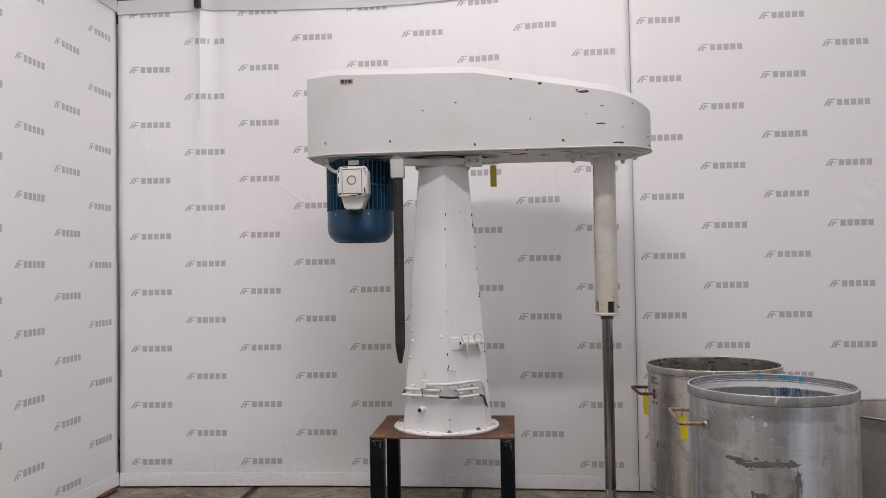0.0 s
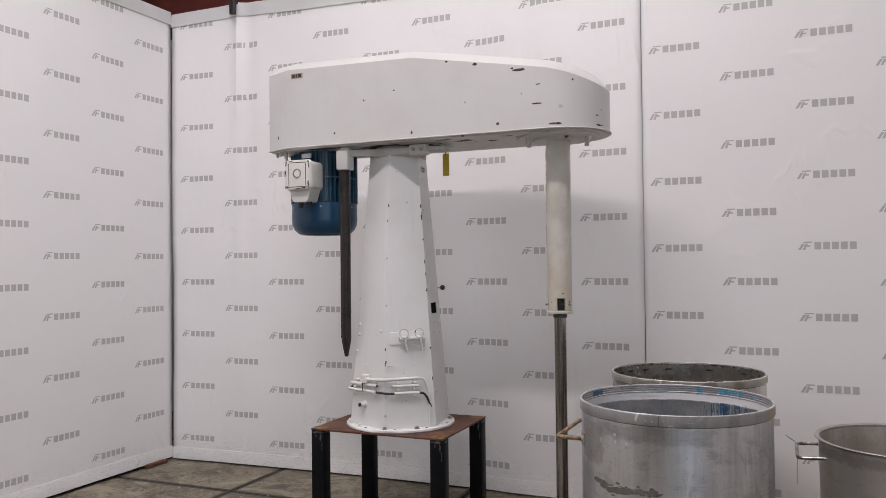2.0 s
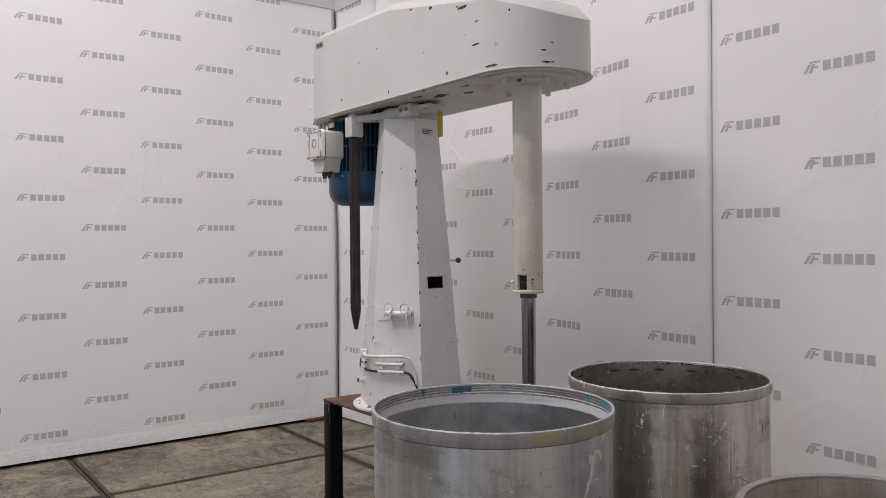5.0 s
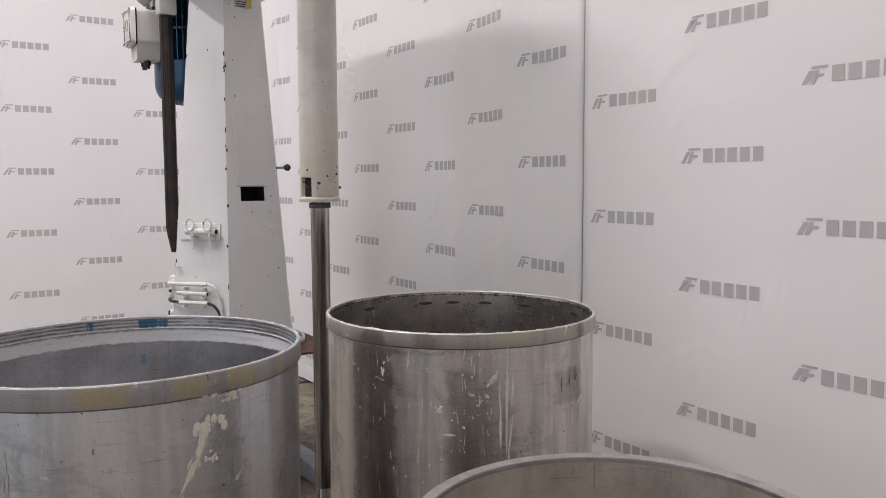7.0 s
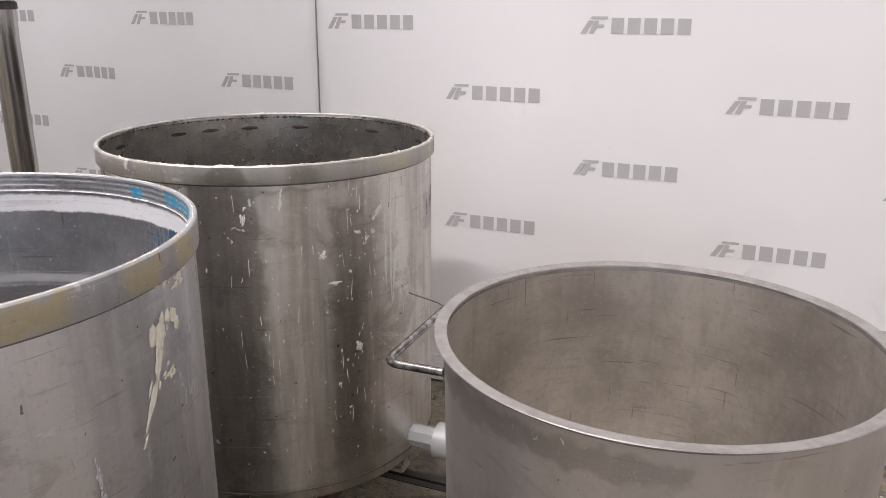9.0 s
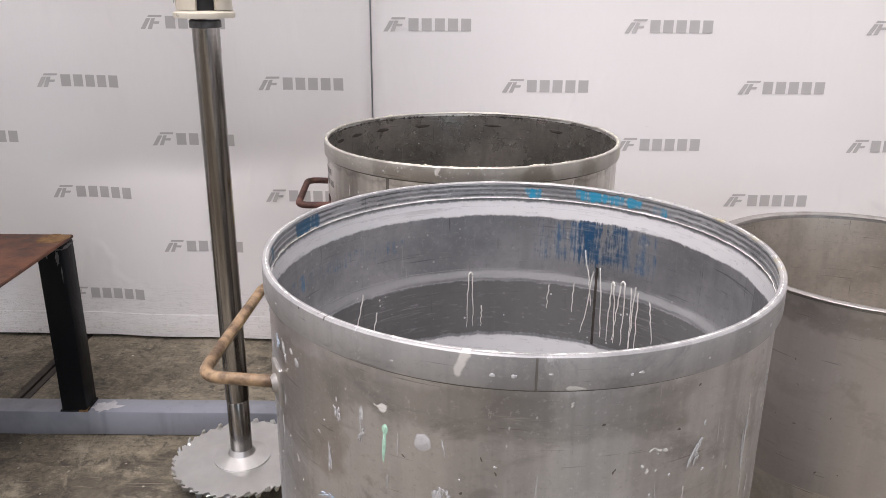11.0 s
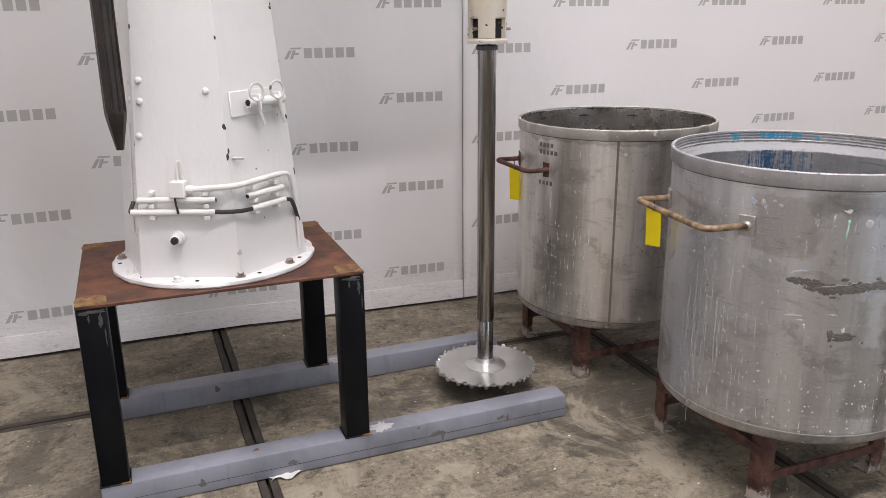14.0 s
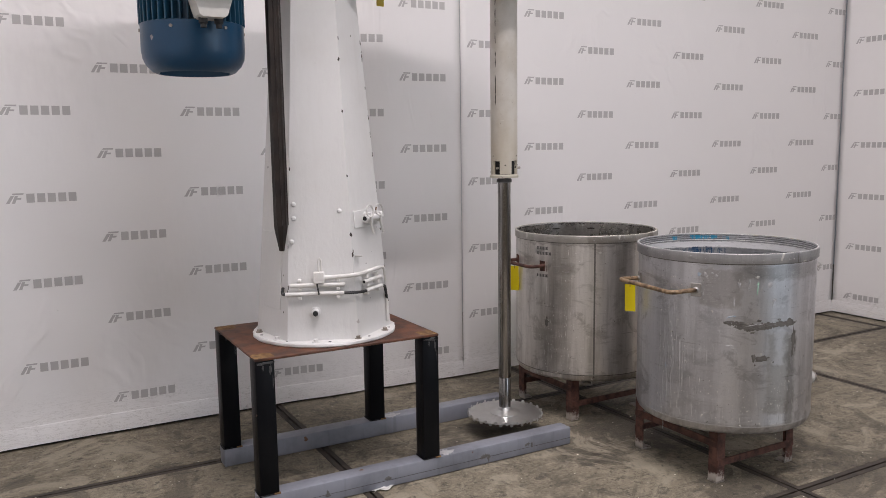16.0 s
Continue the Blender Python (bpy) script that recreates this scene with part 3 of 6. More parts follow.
# added shell: dark walls stand for unlit hall, pale ones and roof give bounce
slab("wall_north", -8.0, 8.0, 7.0, 7.2, 0, 6.6, HALL, "hall wall, toned pale for reflections", "wall")
slab("wall_south", -8.0, 8.0, -9.2, -9.0, 0, 6.6, UNLIT_HALL, "unseen hall wall, coloured dark as if unlit", "wall")
slab("wall_west", -8.2, -8.0, -9.2, 7.2, 0, 6.6, UNLIT_HALL, "unseen hall wall, coloured dark as if unlit", "wall")
slab("wall_east", 8.0, 8.2, -9.2, 7.2, 0, 6.6, HALL, "hall wall, toned pale for reflections", "wall")
slab("ceiling", -8.2, 8.2, -9.2, 7.2, 6.6, 6.8, ROOF, "unseen hall roof, toned for bounce light", "ceiling")
rail = thing("steel_beam", (-3.0, 6.2, 3.55), "dark red steel beam behind the backdrop", "beam", kind="structure")
part("web", box(-8.0, 8.0, 6.17, 6.23, 3.62, 4.0, 0), BEAM_RED, rail)
part("flange", box(-8.0, 8.0, 6.05, 6.35, 3.60, 3.62, 0), BEAM_RED, rail)
part("flange", box(-8.0, 8.0, 6.05, 6.35, 4.0, 4.02, 0), BEAM_RED, rail)

# ---- backdrop of hanging printed sheets ----
TOP = 3.47
MARK = 0.396  # spacing of the printed marks


def fold(s, z, seed, amount):
    """How far a hanging sheet stands out at s along it and z up."""
    calm = min(1.0, 0.35 + z)
    f = noise.noise((s * 1.1, z * 0.22, seed)) * 0.016
    f += noise.noise((s * 3.3, z * 0.5, seed + 9)) * 0.006
    f += noise.noise((s * 5.0, z * 4.0, seed + 19)) * 0.004 * 0.4
    f += noise.noise((s * 4.2, z * 0.25, seed + 39)) * 0.016 * min(1.0, max(0.0, (s - 2.0) / 0.8)) * (1 if seed < 1.5 else 0)
    f += noise.noise((s * 1.7 + z * 1.3, z * 1.2, seed + 29)) * 0.005
    return f * amount * calm


def crease(s, z, at):
    """A pinched fold hanging down from a clamp."""
    d = s - at
    return (0.022 * math.exp(-(d / 0.035) ** 2) - 0.014 * math.exp(-((d - 0.09) / 0.05) ** 2)) * min(1.0, max(0.0, (z - 0.9) / 2.2))


def sheet(name, label, origin, along, out, length, seed, marks, amount=1.0, top=None, bottom=0.016, bow=0.0, pinch=None):
    """A sheet from origin along a level way, facing out; marks: s of the first column, columns, z of its lowest row, first column's half step."""
    o, a, n = Vector(origin), Vector(along), Vector(out)
    ob = thing(name, origin, label, "backdrop", "printed backdrop sheets", "structure")
    top = top or (lambda s: TOP)

    def at(s, z, off=0.0):
        sag = math.sin(math.pi * min(1.0, max(0.0, s / length)))
        calm = min(1.0, (length - s) / 0.35) if seed < 1.5 else min(1.0, s / 0.35) if seed < 2.5 else 1.0
        f = fold(s, z, seed, amount) * max(0.0, calm) + off - bow * sag + (crease(s, z, pinch) if pinch else 0.0)
        return o + a * s + n * f + Vector((0, 0, z))

    bm = bmesh.new()
    nu, nv = int(length / 0.045), 58
    grid = []
    for i in range(nu + 1):
        s = length * i / nu
        grid.append([bm.verts.new(at(s, bottom + (top(s) - bottom) * j / nv)) for j in range(nv + 1)])
    for i in range(nu):
        for j in range(nv):
            bm.faces.new((grid[i][j], grid[i + 1][j], grid[i + 1][j + 1], grid[i][j + 1]))
    cloth = part("cloth", bm, VINYL, ob, recalc=False)
    sol = cloth.modifiers.new("thickness", "SOLIDIFY")
    sol.thickness, sol.offset = 0.003, 0.0
    # hems: doubled strips along the top and the foot
    for z0, z1, hem in ((None, 0.10, "top_hem"), (bottom, 0.085, "foot_hem")):
        bm = bmesh.new()
        rows = []
        for i in range(nu + 1):
            s = length * i / nu
            lo, hi = (top(s) - z1, top(s)) if z0 is None else (z0 - 0.004, z0 + z1)
            off = 0.007 if z0 is None else 0.006
            rows.append([bm.verts.new(at(s, lo, off + 0.003)), bm.verts.new(at(s, (lo + hi) / 2, off + 0.004)), bm.verts.new(at(s, hi, off - 0.001)), bm.verts.new(at(s, hi, 0.002)), bm.verts.new(at(s, lo, 0.002))])
        for p, q in zip(rows, rows[1:]):
            for k in range(5):
                bm.faces.new((p[k], q[k], q[(k + 1) % 5], p[(k + 1) % 5]))
        part(hem, bm, HEM_SHADED if z0 is None else VINYL, ob)
    # black bar added behind the foot, as shade in the floor gap
    shade_a, shade_b = o + a * 0.01 - n * 0.03, o + a * (length - 0.01) - n * 0.03
    bow_mid = (shade_a + shade_b) / 2 - n * bow
    part("gap_shade_bar", sweep(rounded([shade_a + Vector((0, 0, 0.012)), bow_mid + Vector((0, 0, 0.012)), shade_b + Vector((0, 0, 0.012))], 1.2, 8), 0.012, 8), BLACK, ob, "black bar standing in for shade under the sheet")
    # printed marks
    s0, cols, z0, half, pitch = marks

    def quad(bm, corners):
        if min(s for s, z in corners) < length - 0.006:
            bm.faces.new([bm.verts.new(at(min(s, length - 0.002), z, 0.0028)) for s, z in corners])

    for c in range(cols):
        s = s0 + c * pitch
        z = z0 + (MARK / 2 if (c + half) % 2 else 0.0)
        while z < top(s) - 0.03:
            if s + 0.06 < length and s > 0.0 and z > bottom + 0.10:
                bm = bmesh.new()
                b, t, w = z - 0.023, z + 0.023, 1.065
                quad(bm, [(s, b), (s + 0.014 * w, b), (s + 0.034 * w, t - 0.011), (s + 0.020 * w, t - 0.011)])
                quad(bm, [(s + 0.022 * w, b), (s + 0.035 * w, b), (s + 0.048 * w, t - 0.011), (s + 0.036 * w, t - 0.011)])
                quad(bm, [(s + 0.024 * w, t - 0.007), (s + 0.068 * w, t - 0.007), (s + 0.070 * w, t), (s + 0.028 * w, t)])
                quad(bm, [(s + 0.040 * w, z - 0.006), (s + 0.058 * w, z - 0.006), (s + 0.061 * w, z + 0.002), (s + 0.043 * w, z + 0.002)])
                for k in range(5):
                    u = s + (0.079 + k * 0.0410) * w
                    quad(bm, [(u, b + 0.002), (u + 0.0335, b + 0.002), (u + 0.0335, t - 0.003), (u, t - 0.003)])
                part("printed_mark", bm, PRINT, ob, recalc=False)
            z += MARK
    return ob


def sagging(s):
    """The top edge hangs from clamps."""
    k = (s - 0.595) % 1.9 / 1.9
    return 3.475 - 0.03 * 4 * k * (1 - k)


sheet("backdrop_sheet", "white vinyl backdrop sheet with grey printed marks, wrinkled", (-2.785, 5.402, 0), (1, 0, 0), (0, -1, 0), 3.583, 1.0, (0.076, 9, 0.180, 0, 0.390), 1.9, sagging, bow=0.062, pinch=0.595)
sheet("backdrop_sheet", "white vinyl backdrop sheet with grey printed marks, smooth", (0.8035, 5.403, 0), (1, 0, 0), (0, -1, 0), 3.455, 2.0, (0.039, 9, 0.180, 1, 0.4005), 0.6, lambda s: 3.48)
sheet("backdrop_sheet", "white vinyl backdrop sheet on the side, scuffed at the foot", (-2.799, -2.2, 0), (0, 1, 0), (1, 0, 0), 7.597, 3.0, (0.087, 19, 0.180, 1, 0.396), 0.9, lambda s: 3.47, 0.026)
sheet("backdrop_sheet", "white vinyl backdrop sheet closing the far side", (4.268, 5.395, 0), (0, -1, 0), (-1, 0, 0), 6.5, 4.0, (0.09, 15, 0.155, 0, 0.40), 0.5, lambda s: 3.47)

# clamps that hold the top hem
for x, y, turn in ((-2.19, 5.40, 0), (-2.80, 4.55, 90)):
    cl = thing("hem_clamp", (x, y, 3.36), "small black clamp gripping the top hem of the backdrop", "clamp", "hem clamps")
    for name, shape in (("jaw", box(-0.022, 0.022, -0.035, -0.004, 3.37, 3.47, 0.004)), ("screw", bar((0, -0.03, 3.42), (0, -0.055, 3.42), 0.008, 8)), ("hook", box(-0.012, 0.012, -0.03, 0.03, 3.46, 3.58, 0.003))):
        part(name, moved(shape, Matrix.Translation((x, y, 0)) @ Matrix.Rotation(radians(turn), 4, "Z")), RUBBER, cl)

# ---- floor of square concrete plates with steel edges ----
floor = thing("floor", (0, 0, 0), "worn olive-grey concrete floor plates with dark steel edges", "floor", kind="structure")
part("bed", box(-9, 9, -10, 8, -0.4, -0.03, 0), GROOVE, floor, smooth=False)

def blot(seed, n=14, rough=0.35, f=1.7):
    """An uneven outline round the origin, about 1 across."""
    return [(0.5 * math.cos(2 * math.pi * i / n) * (1 + rough * noise.noise((math.cos(2 * math.pi * i / n) * f, math.sin(2 * math.pi * i / n) * f, seed))),
             0.5 * math.sin(2 * math.pi * i / n) * (1 + rough * noise.noise((math.cos(2 * math.pi * i / n) * f, math.sin(2 * math.pi * i / n) * f, seed + 50)))) for i in range(n)]


def flake(bm, outline, place):
    """A thin lens of paint or rust; place(a, b, out) gives the world point."""
    rim = [bm.verts.new(place(a, b, 0.0002)) for a, b in outline]
    mid = [bm.verts.new(place(a * 0.7, b * 0.7, 0.0009)) for a, b in outline]
    n = len(rim)
    for i in range(n):
        bm.faces.new((rim[i], rim[(i + 1) % n], mid[(i + 1) % n], mid[i]))
    bm.faces.new(mid)


# ---- transport stand under the mixer ----
def build_stand():
    st = thing("transport_stand", (-0.40, 4.52, 0), "welded steel stand, rusty top plate, black legs, grey floor beams", "stand")
    part("top_plate", box(-0.785, -0.015, 4.205, 4.835, 0.602, 0.612, 0.002), RUST, st, "brown rusty steel plate")
    for y in (4.205, 4.755):
        beam = part("floor_beam", box(-0.787, 0.675, y, y + 0.08, 0.0, 0.08, 0.006, 2), PRIMER, st, "grey painted square tube")
        part("end_cap", box(0.672, 0.678, y + 0.006, y + 0.074, 0.006, 0.074, 0.002), PRIMER, beam)
        if y < 4.5:
            part("weld_seam", box(-0.78, 0.67, y - 0.0006, y + 0.001, 0.0300, 0.0312, 0), GROOVE, beam, smooth=False)
        for x in (-0.785, -0.09):
            leg = part("leg", box(x, x + 0.075, y + 0.002, y + 0.077, 0.08, 0.602, 0.006, 2), BLACK, st, "black steel leg")
            part("weld_bead", sweep(rounded([(x - 0.002, y, 0.082), (x + 0.077, y, 0.082), (x + 0.077, y + 0.079, 0.082), (x - 0.002, y + 0.079, 0.082), (x - 0.002, y, 0.082)], 0.006), 0.0024, 6), BLACK, leg)
            part("weld_rust", box(x + 0.052, x + 0.0785, y - 0.0022, y + 0.02, 0.0785, 0.0845, 0.0015), OCHRE, leg)
            bm = bmesh.new()
            flake(bm, [(0.5 * math.copysign(abs(math.cos(t)) ** 0.45, math.cos(t)) * (1 + 0.22 * noise.noise((math.cos(t) * 3, math.sin(t) * 3, x * 9 + y))), 0.5 * math.copysign(abs(math.sin(t)) ** 0.45, math.sin(t)) * (1 + 0.22 * noise.noise((math.cos(t) * 3, math.sin(t) * 3, x + y * 5)))) for t in [2 * math.pi * i / 40 for i in range(40)]],
                  lambda a, b, o, x=x, y=y: (x + 0.038 + a * 0.078, y + 0.038 + b * 0.076, 0.6121 + o))
            part("corner_patch", bm, OCHRE, leg, "ochre ground weld patch", recalc=False)
    def mark(name, material, seed, place, label=""):
        bm = bmesh.new()
        flake(bm, blot(seed, 26, 1.1, 3.0), place)
        part(name, bm, material, st, label, recalc=False)

    for y in (4.205, 4.755):
        for x in (-0.785, -0.09):
            for k, (u, z, w, h) in enumerate(((0.038, 0.592, 0.066, 0.012), (0.058, 0.566, 0.010, 0.036), (0.030, 0.574, 0.005, 0.020), (0.066, 0.52, 0.003, 0.05))):
                mark("scraped_spot", SCRAPED, x * 7 + y + k * 3.1, lambda a, b, o, x=x, y=y, u=u, z=z, w=w, h=h: (x + u + a * w, y + 0.0018 - o, z + b * h))
            for k, (v, z, w, h) in enumerate(((0.036, 0.593, 0.060, 0.010),)):
                mark("scraped_spot", SCRAPED, x * 5 + y + k * 2.7, lambda a, b, o, x=x, y=y, v=v, z=z, w=w, h=h: (x + 0.0752 + o, y + v + a * w, z + b * h))
            if x > -0.5:
                mark("ground_spot", PAINT_DULL, x + y, lambda a, b, o, x=x, y=y: (x + 0.118 + a * 0.075, y + 0.034 + b * 0.055, 0.0801 + o), "pale ground place beside the weld")
    for k, (x, z, w, h) in enumerate(((0.20, 0.036, 0.034, 0.020), (0.225, 0.030, 0.016, 0.030), (0.43, 0.046, 0.026, 0.016), (0.455, 0.040, 0.010, 0.022), (-0.26, 0.040, 0.030, 0.014), (-0.52, 0.030, 0.022, 0.020))):
        mark("smudge", SCUFF, k * 4.3 + 2.0, lambda a, b, o, x=x, z=z, w=w, h=h: (x + a * w, 4.2048 - o, z + b * h))
    return st


build_stand()

# ---- mixer ----
CX, CY = -0.397, 4.51       # middle of the column
SX, SY = 0.512, 4.511       # middle of the stirring shaft
TURN_COL = -82.0            # way of the column's front ridge
mixer = thing("dissolver_mixer", (CX, CY, 0.612), "white chipped dissolver mixer with blue motor on a steel stand", "mixer")


def col_r(z):
    return 0.16 + (2.05 - z) / 1.39 * 0.116


def on_face(az, u, z, out=0.0):
    """A point on a face of the six-sided column: az is the face's way, u runs along it, out stands off."""
    a = radians(az)
    n, t = Vector((math.cos(a), math.sin(a), 0)), Vector((-math.sin(a), math.cos(a), 0))
    return Vector((CX, CY, 0)) + n * (col_r(z) * 0.8660254 + out) + t * u + Vector((0, 0, z))


FL, FR, RT, LT = TURN_COL - 30, TURN_COL + 30, TURN_COL + 90, TURN_COL - 90


def build_column():
    bm = bmesh.new()
    z0, z1 = 0.62, 2.075
    for k in range(6):
        az = TURN_COL + 30 + 60 * k
        half = lambda z: col_r(z) / 2
        if k == 1:
            hu0, hu1, hz0, hz1 = -0.055, 0.050, 1.217, 1.275
            zs = (z0, hz0, hz1, z1)
            for a, b in zip(zs, zs[1:]):
                if a == hz0:
                    for ua, ub in (((-1, None), (0, hu0)), ((0, hu1), (1, None))):
                        pick = lambda q, z: (q[0] * half(z) if q[1] is None else q[1])
                        bm.faces.new([bm.verts.new(on_face(az, pick(ua, a), a)), bm.verts.new(on_face(az, pick(ub, a), a)), bm.verts.new(on_face(az, pick(ub, b), b)), bm.verts.new(on_face(az, pick(ua, b), b))])
                else:
                    bm.faces.new([bm.verts.new(on_face(az, s * half(z), z)) for s, z in ((-1, a), (1, a), (1, b), (-1, b))])
        else:
            n = 8
            for j in range(n):
                a, b = z0 + (z1 - z0) * j / n, z0 + (z1 - z0) * (j + 1) / n
                bm.faces.new([bm.verts.new(on_face(az, s * half(z), z)) for s, z in ((-1, a), (1, a), (1, b), (-1, b))])
    bmesh.ops.remove_doubles(bm, verts=bm.verts, dist=0.0004)
    top = [bm.verts.new(on_face(TURN_COL + 30 + 60 * k, -col_r(z1) / 2, z1)) for k in range(6)]
    bm.faces.new(top)
    col = part("column", bm, WHITE_THICK, mixer, "six-sided tapered white column", smooth=False)
    mesh_in = bmesh.new()
    rim = [(-0.055, 1.217), (0.050, 1.217), (0.050, 1.275), (-0.055, 1.275)]
    for i in range(4):
        (ua, za), (ub, zb) = rim[i], rim[(i + 1) % 4]
        mesh_in.faces.new([mesh_in.verts.new(on_face(RT, ua, za, -0.003)), mesh_in.verts.new(on_face(RT, ub, zb, -0.003)), mesh_in.verts.new(on_face(RT, ub, zb, -0.10)), mesh_in.verts.new(on_face(RT, ua, za, -0.10))])
    mesh_in.faces.new([mesh_in.verts.new(on_face(RT, u, z, -0.10)) for u, z in rim])
    part("dark_opening", mesh_in, DARK, col)
    return col


column = build_column()


def face_box(az, u0, u1, z0, z1, o0, o1, bevel=0.002):
    """A bevelled block lying on a face of the column."""
    bm = box(u0, u1, o0, o1, z0, z1, bevel)
    for v in bm.verts:
        v.co = on_face(az, v.co.x, v.co.z, v.co.y)
    return bm


def face_dome(az, u, z, r, high=0.5):
    bm = lathe([(r, 0), (r * 0.92, r * high * 0.5), (r * 0.6, r * high), (0, r * high * 1.15)], 0, 0, 14)
    for v in bm.verts:
        v.co = on_face(az, u + v.co.x, z + v.co.y, v.co.z)
    return bm


def face_bar(az, points, r, seg=10, bend=0.01):
    return sweep(rounded([on_face(az, *p) for p in points], bend), r, seg)


# base flange and its bolts
bm = lathe([(0.20, 0.612), (0.293, 0.612), (0.297, 0.616), (0.296, 0.625), (0.291, 0.629), (0.20, 0.630)], CX, CY, 144, close=True)
for v in bm.verts:
    f = noise.noise((v.co.x * 26, v.co.y * 26, v.co.z * 40)) + 0.6 * noise.noise((v.co.x * 70, v.co.y * 70, v.co.z * 40))
    d = Vector((v.co.x - CX, v.co.y - CY, 0.0)).normalized()
    v.co += d * 0.004 * f + Vector((0, 0, 0.0016 * f if v.co.z > 0.614 else 0.0))
flange = part("base_flange", bm, WHITE_THICK, mixer, "round white base flange with painted bolts")


def hexagon_head(x, y, z, r, h, up=1):
    return merge(lathe([(0, z), (r * 1.45, z), (r * 1.45, z + up * h * 0.25), (0, z + up * h * 0.25)], x, y, 16), lathe([(r, z + up * h * 0.25), (r, z + up * h * 0.9), (r * 0.85, z + up * h), (0, z + up * h)], x, y, 6))


for k in range(10):
    a = radians(-118 + 36 * k)
    part("bolt", hexagon_head(CX + 0.272 * math.cos(a), CY + 0.272 * math.sin(a), 0.629, 0.010, 0.013), BOLT if k % 3 else WHITE_THICK, flange)
    part("bolt_hole", lathe([(0, 0.6302), (0.006, 0.6302), (0.006, 0.629)], CX + 0.274 * math.cos(a + 0.2), CY + 0.274 * math.sin(a + 0.2), 10), DARK, flange)

# rivets, plug, junction box and conduits on the two front faces
for az, u, z in ((FL, -0.099, 1.163), (FL, -0.100, 1.109), (FL, -0.110, 1.018), (FL, 0.077, 1.134), (RT, 0.075, 1.165), (RT, 0.078, 1.11), (LT, 0.08, 1.16), (LT, 0.08, 1.11)):
    part("rivet", face_dome(az, u, z, 0.0095, 0.6), WHITE_THICK, column)
for az, u, z in ((RT, -0.040, 1.555), (RT, 0.072, 1.555), (RT, -0.062, 1.345), (RT, 0.062, 1.345)):
    part("rivet", face_dome(az, u, z, 0.005, 0.6), GREY_WHITE, column)
bm = lathe([(0.020, 0.0), (0.020, 0.006), (0.015, 0.010), (0.015, 0.030), (0.011, 0.033)], 0, 0, 20)
for v in bm.verts:
    v.co = on_face(FL, -0.026 + v.co.x, 0.742 + v.co.y, v.co.z)
plug = part("drain_socket", bm, WHITE_THICK, column)
bm = lathe([(0.011, 0.033), (0.010, 0.040), (0.0, 0.042)], 0, 0, 8)
for v in bm.verts:
    v.co = on_face(FL, -0.026 + v.co.x, 0.742 + v.co.y, v.co.z)
part("drain_plug", bm, RUBBER, plug, "black plug")

switch = part("junction_box", face_box(FL, -0.030, 0.012, 0.858, 0.902, 0.004, 0.038, 0.003), PIPE_WHITE, column)
part("gland", face_bar(FL, [(0.012, 0.878, 0.020), (0.030, 0.878, 0.020)], 0.011), PIPE_WHITE, switch)
part("wire_loop", face_bar(FL, [(-0.010, 0.902, 0.02), (-0.010, 0.945, 0.02), (-0.006, 0.955, 0.018), (0.0, 0.945, 0.015), (0.001, 0.905, 0.012)], 0.0035), PIPE_WHITE, switch)
for az, u0, u1, z in ((FL, -0.121, 0.090, 0.850), (FL, -0.141, 0.087, 0.817), (FR, -0.097, 0.044, 0.850), (FR, -0.086, 0.048, 0.813)):
    tube = part("conduit", face_bar(az, [(u0, z, 0.022), (u1, z, 0.022)], 0.0085), PIPE_WHITE, column)
    part("conduit_end", face_bar(az, [(u0 - 0.001, z, 0.022), (u0 + 0.004, z, 0.022)], 0.0055), DARK, tube)
    part("conduit_end", face_bar(az, [(u1 - 0.004, z, 0.022), (u1 + 0.001, z, 0.022)], 0.0055), DARK, tube)
long_pipe = sweep(rounded([on_face(FL, 0.028, 0.878, 0.020), on_face(FL, 0.118, 0.884, 0.024), on_face(FR, -0.118, 0.886, 0.024), on_face(FR, 0.044, 0.889, 0.022)], 0.03), 0.0085, 10)
part("conduit", long_pipe, PIPE_WHITE, column)
for az, u in ((FL, -0.085), (FL, 0.064), (FR, -0.068), (FR, 0.020)):
    for z in (0.8335, 0.868, 0.802):
        part("clip", face_box(az, u - 0.007, u + 0.007, z - 0.006, z + 0.006, 0.0, 0.027, 0.002), PIPE_WHITE, column)
part("cable", sweep(rounded([on_face(FL, 0.086, 0.817, 0.022), on_face(FL, 0.122, 0.816, 0.018), on_face(FR, -0.122, 0.814, 0.018), on_face(FR, -0.086, 0.813, 0.022)], 0.02), 0.006, 8), RUBBER, column, "black cable")
part("cable", face_bar(FR, [(0.044, 0.889, 0.022), (0.075, 0.885, 0.024), (0.100, 0.82, 0.014), (0.108, 0.74, 0.008), (0.105, 0.65, 0.006)], 0.006, 8, 0.03), PIPE_WHITE, column, "white cable")
part("cable", face_bar(FR, [(0.048, 0.813, 0.022), (0.075, 0.808, 0.022), (0.098, 0.775, 0.012), (0.112, 0.735, 0.008)], 0.006, 8, 0.03), RUBBER, column, "black cable")
part("cable", sweep(rounded([on_face(FL, -0.141, 0.817, 0.022), on_face(LT, 0.118, 0.815, 0.018), on_face(LT, 0.10, 0.835, 0.006)], 0.015), 0.006, 8), RUBBER, column)
part("strap", face_bar(FL, [(-0.018, 0.862, 0.030), (-0.014, 0.840, 0.034), (-0.010, 0.815, 0.033)], 0.003, 6), RUBBER, column)
part("hook", face_bar(FR, [(-0.112, 0.955, 0.0), (-0.108, 0.955, 0.012), (-0.085, 0.952, 0.014)], 0.004, 6), GREY_WHITE, column)

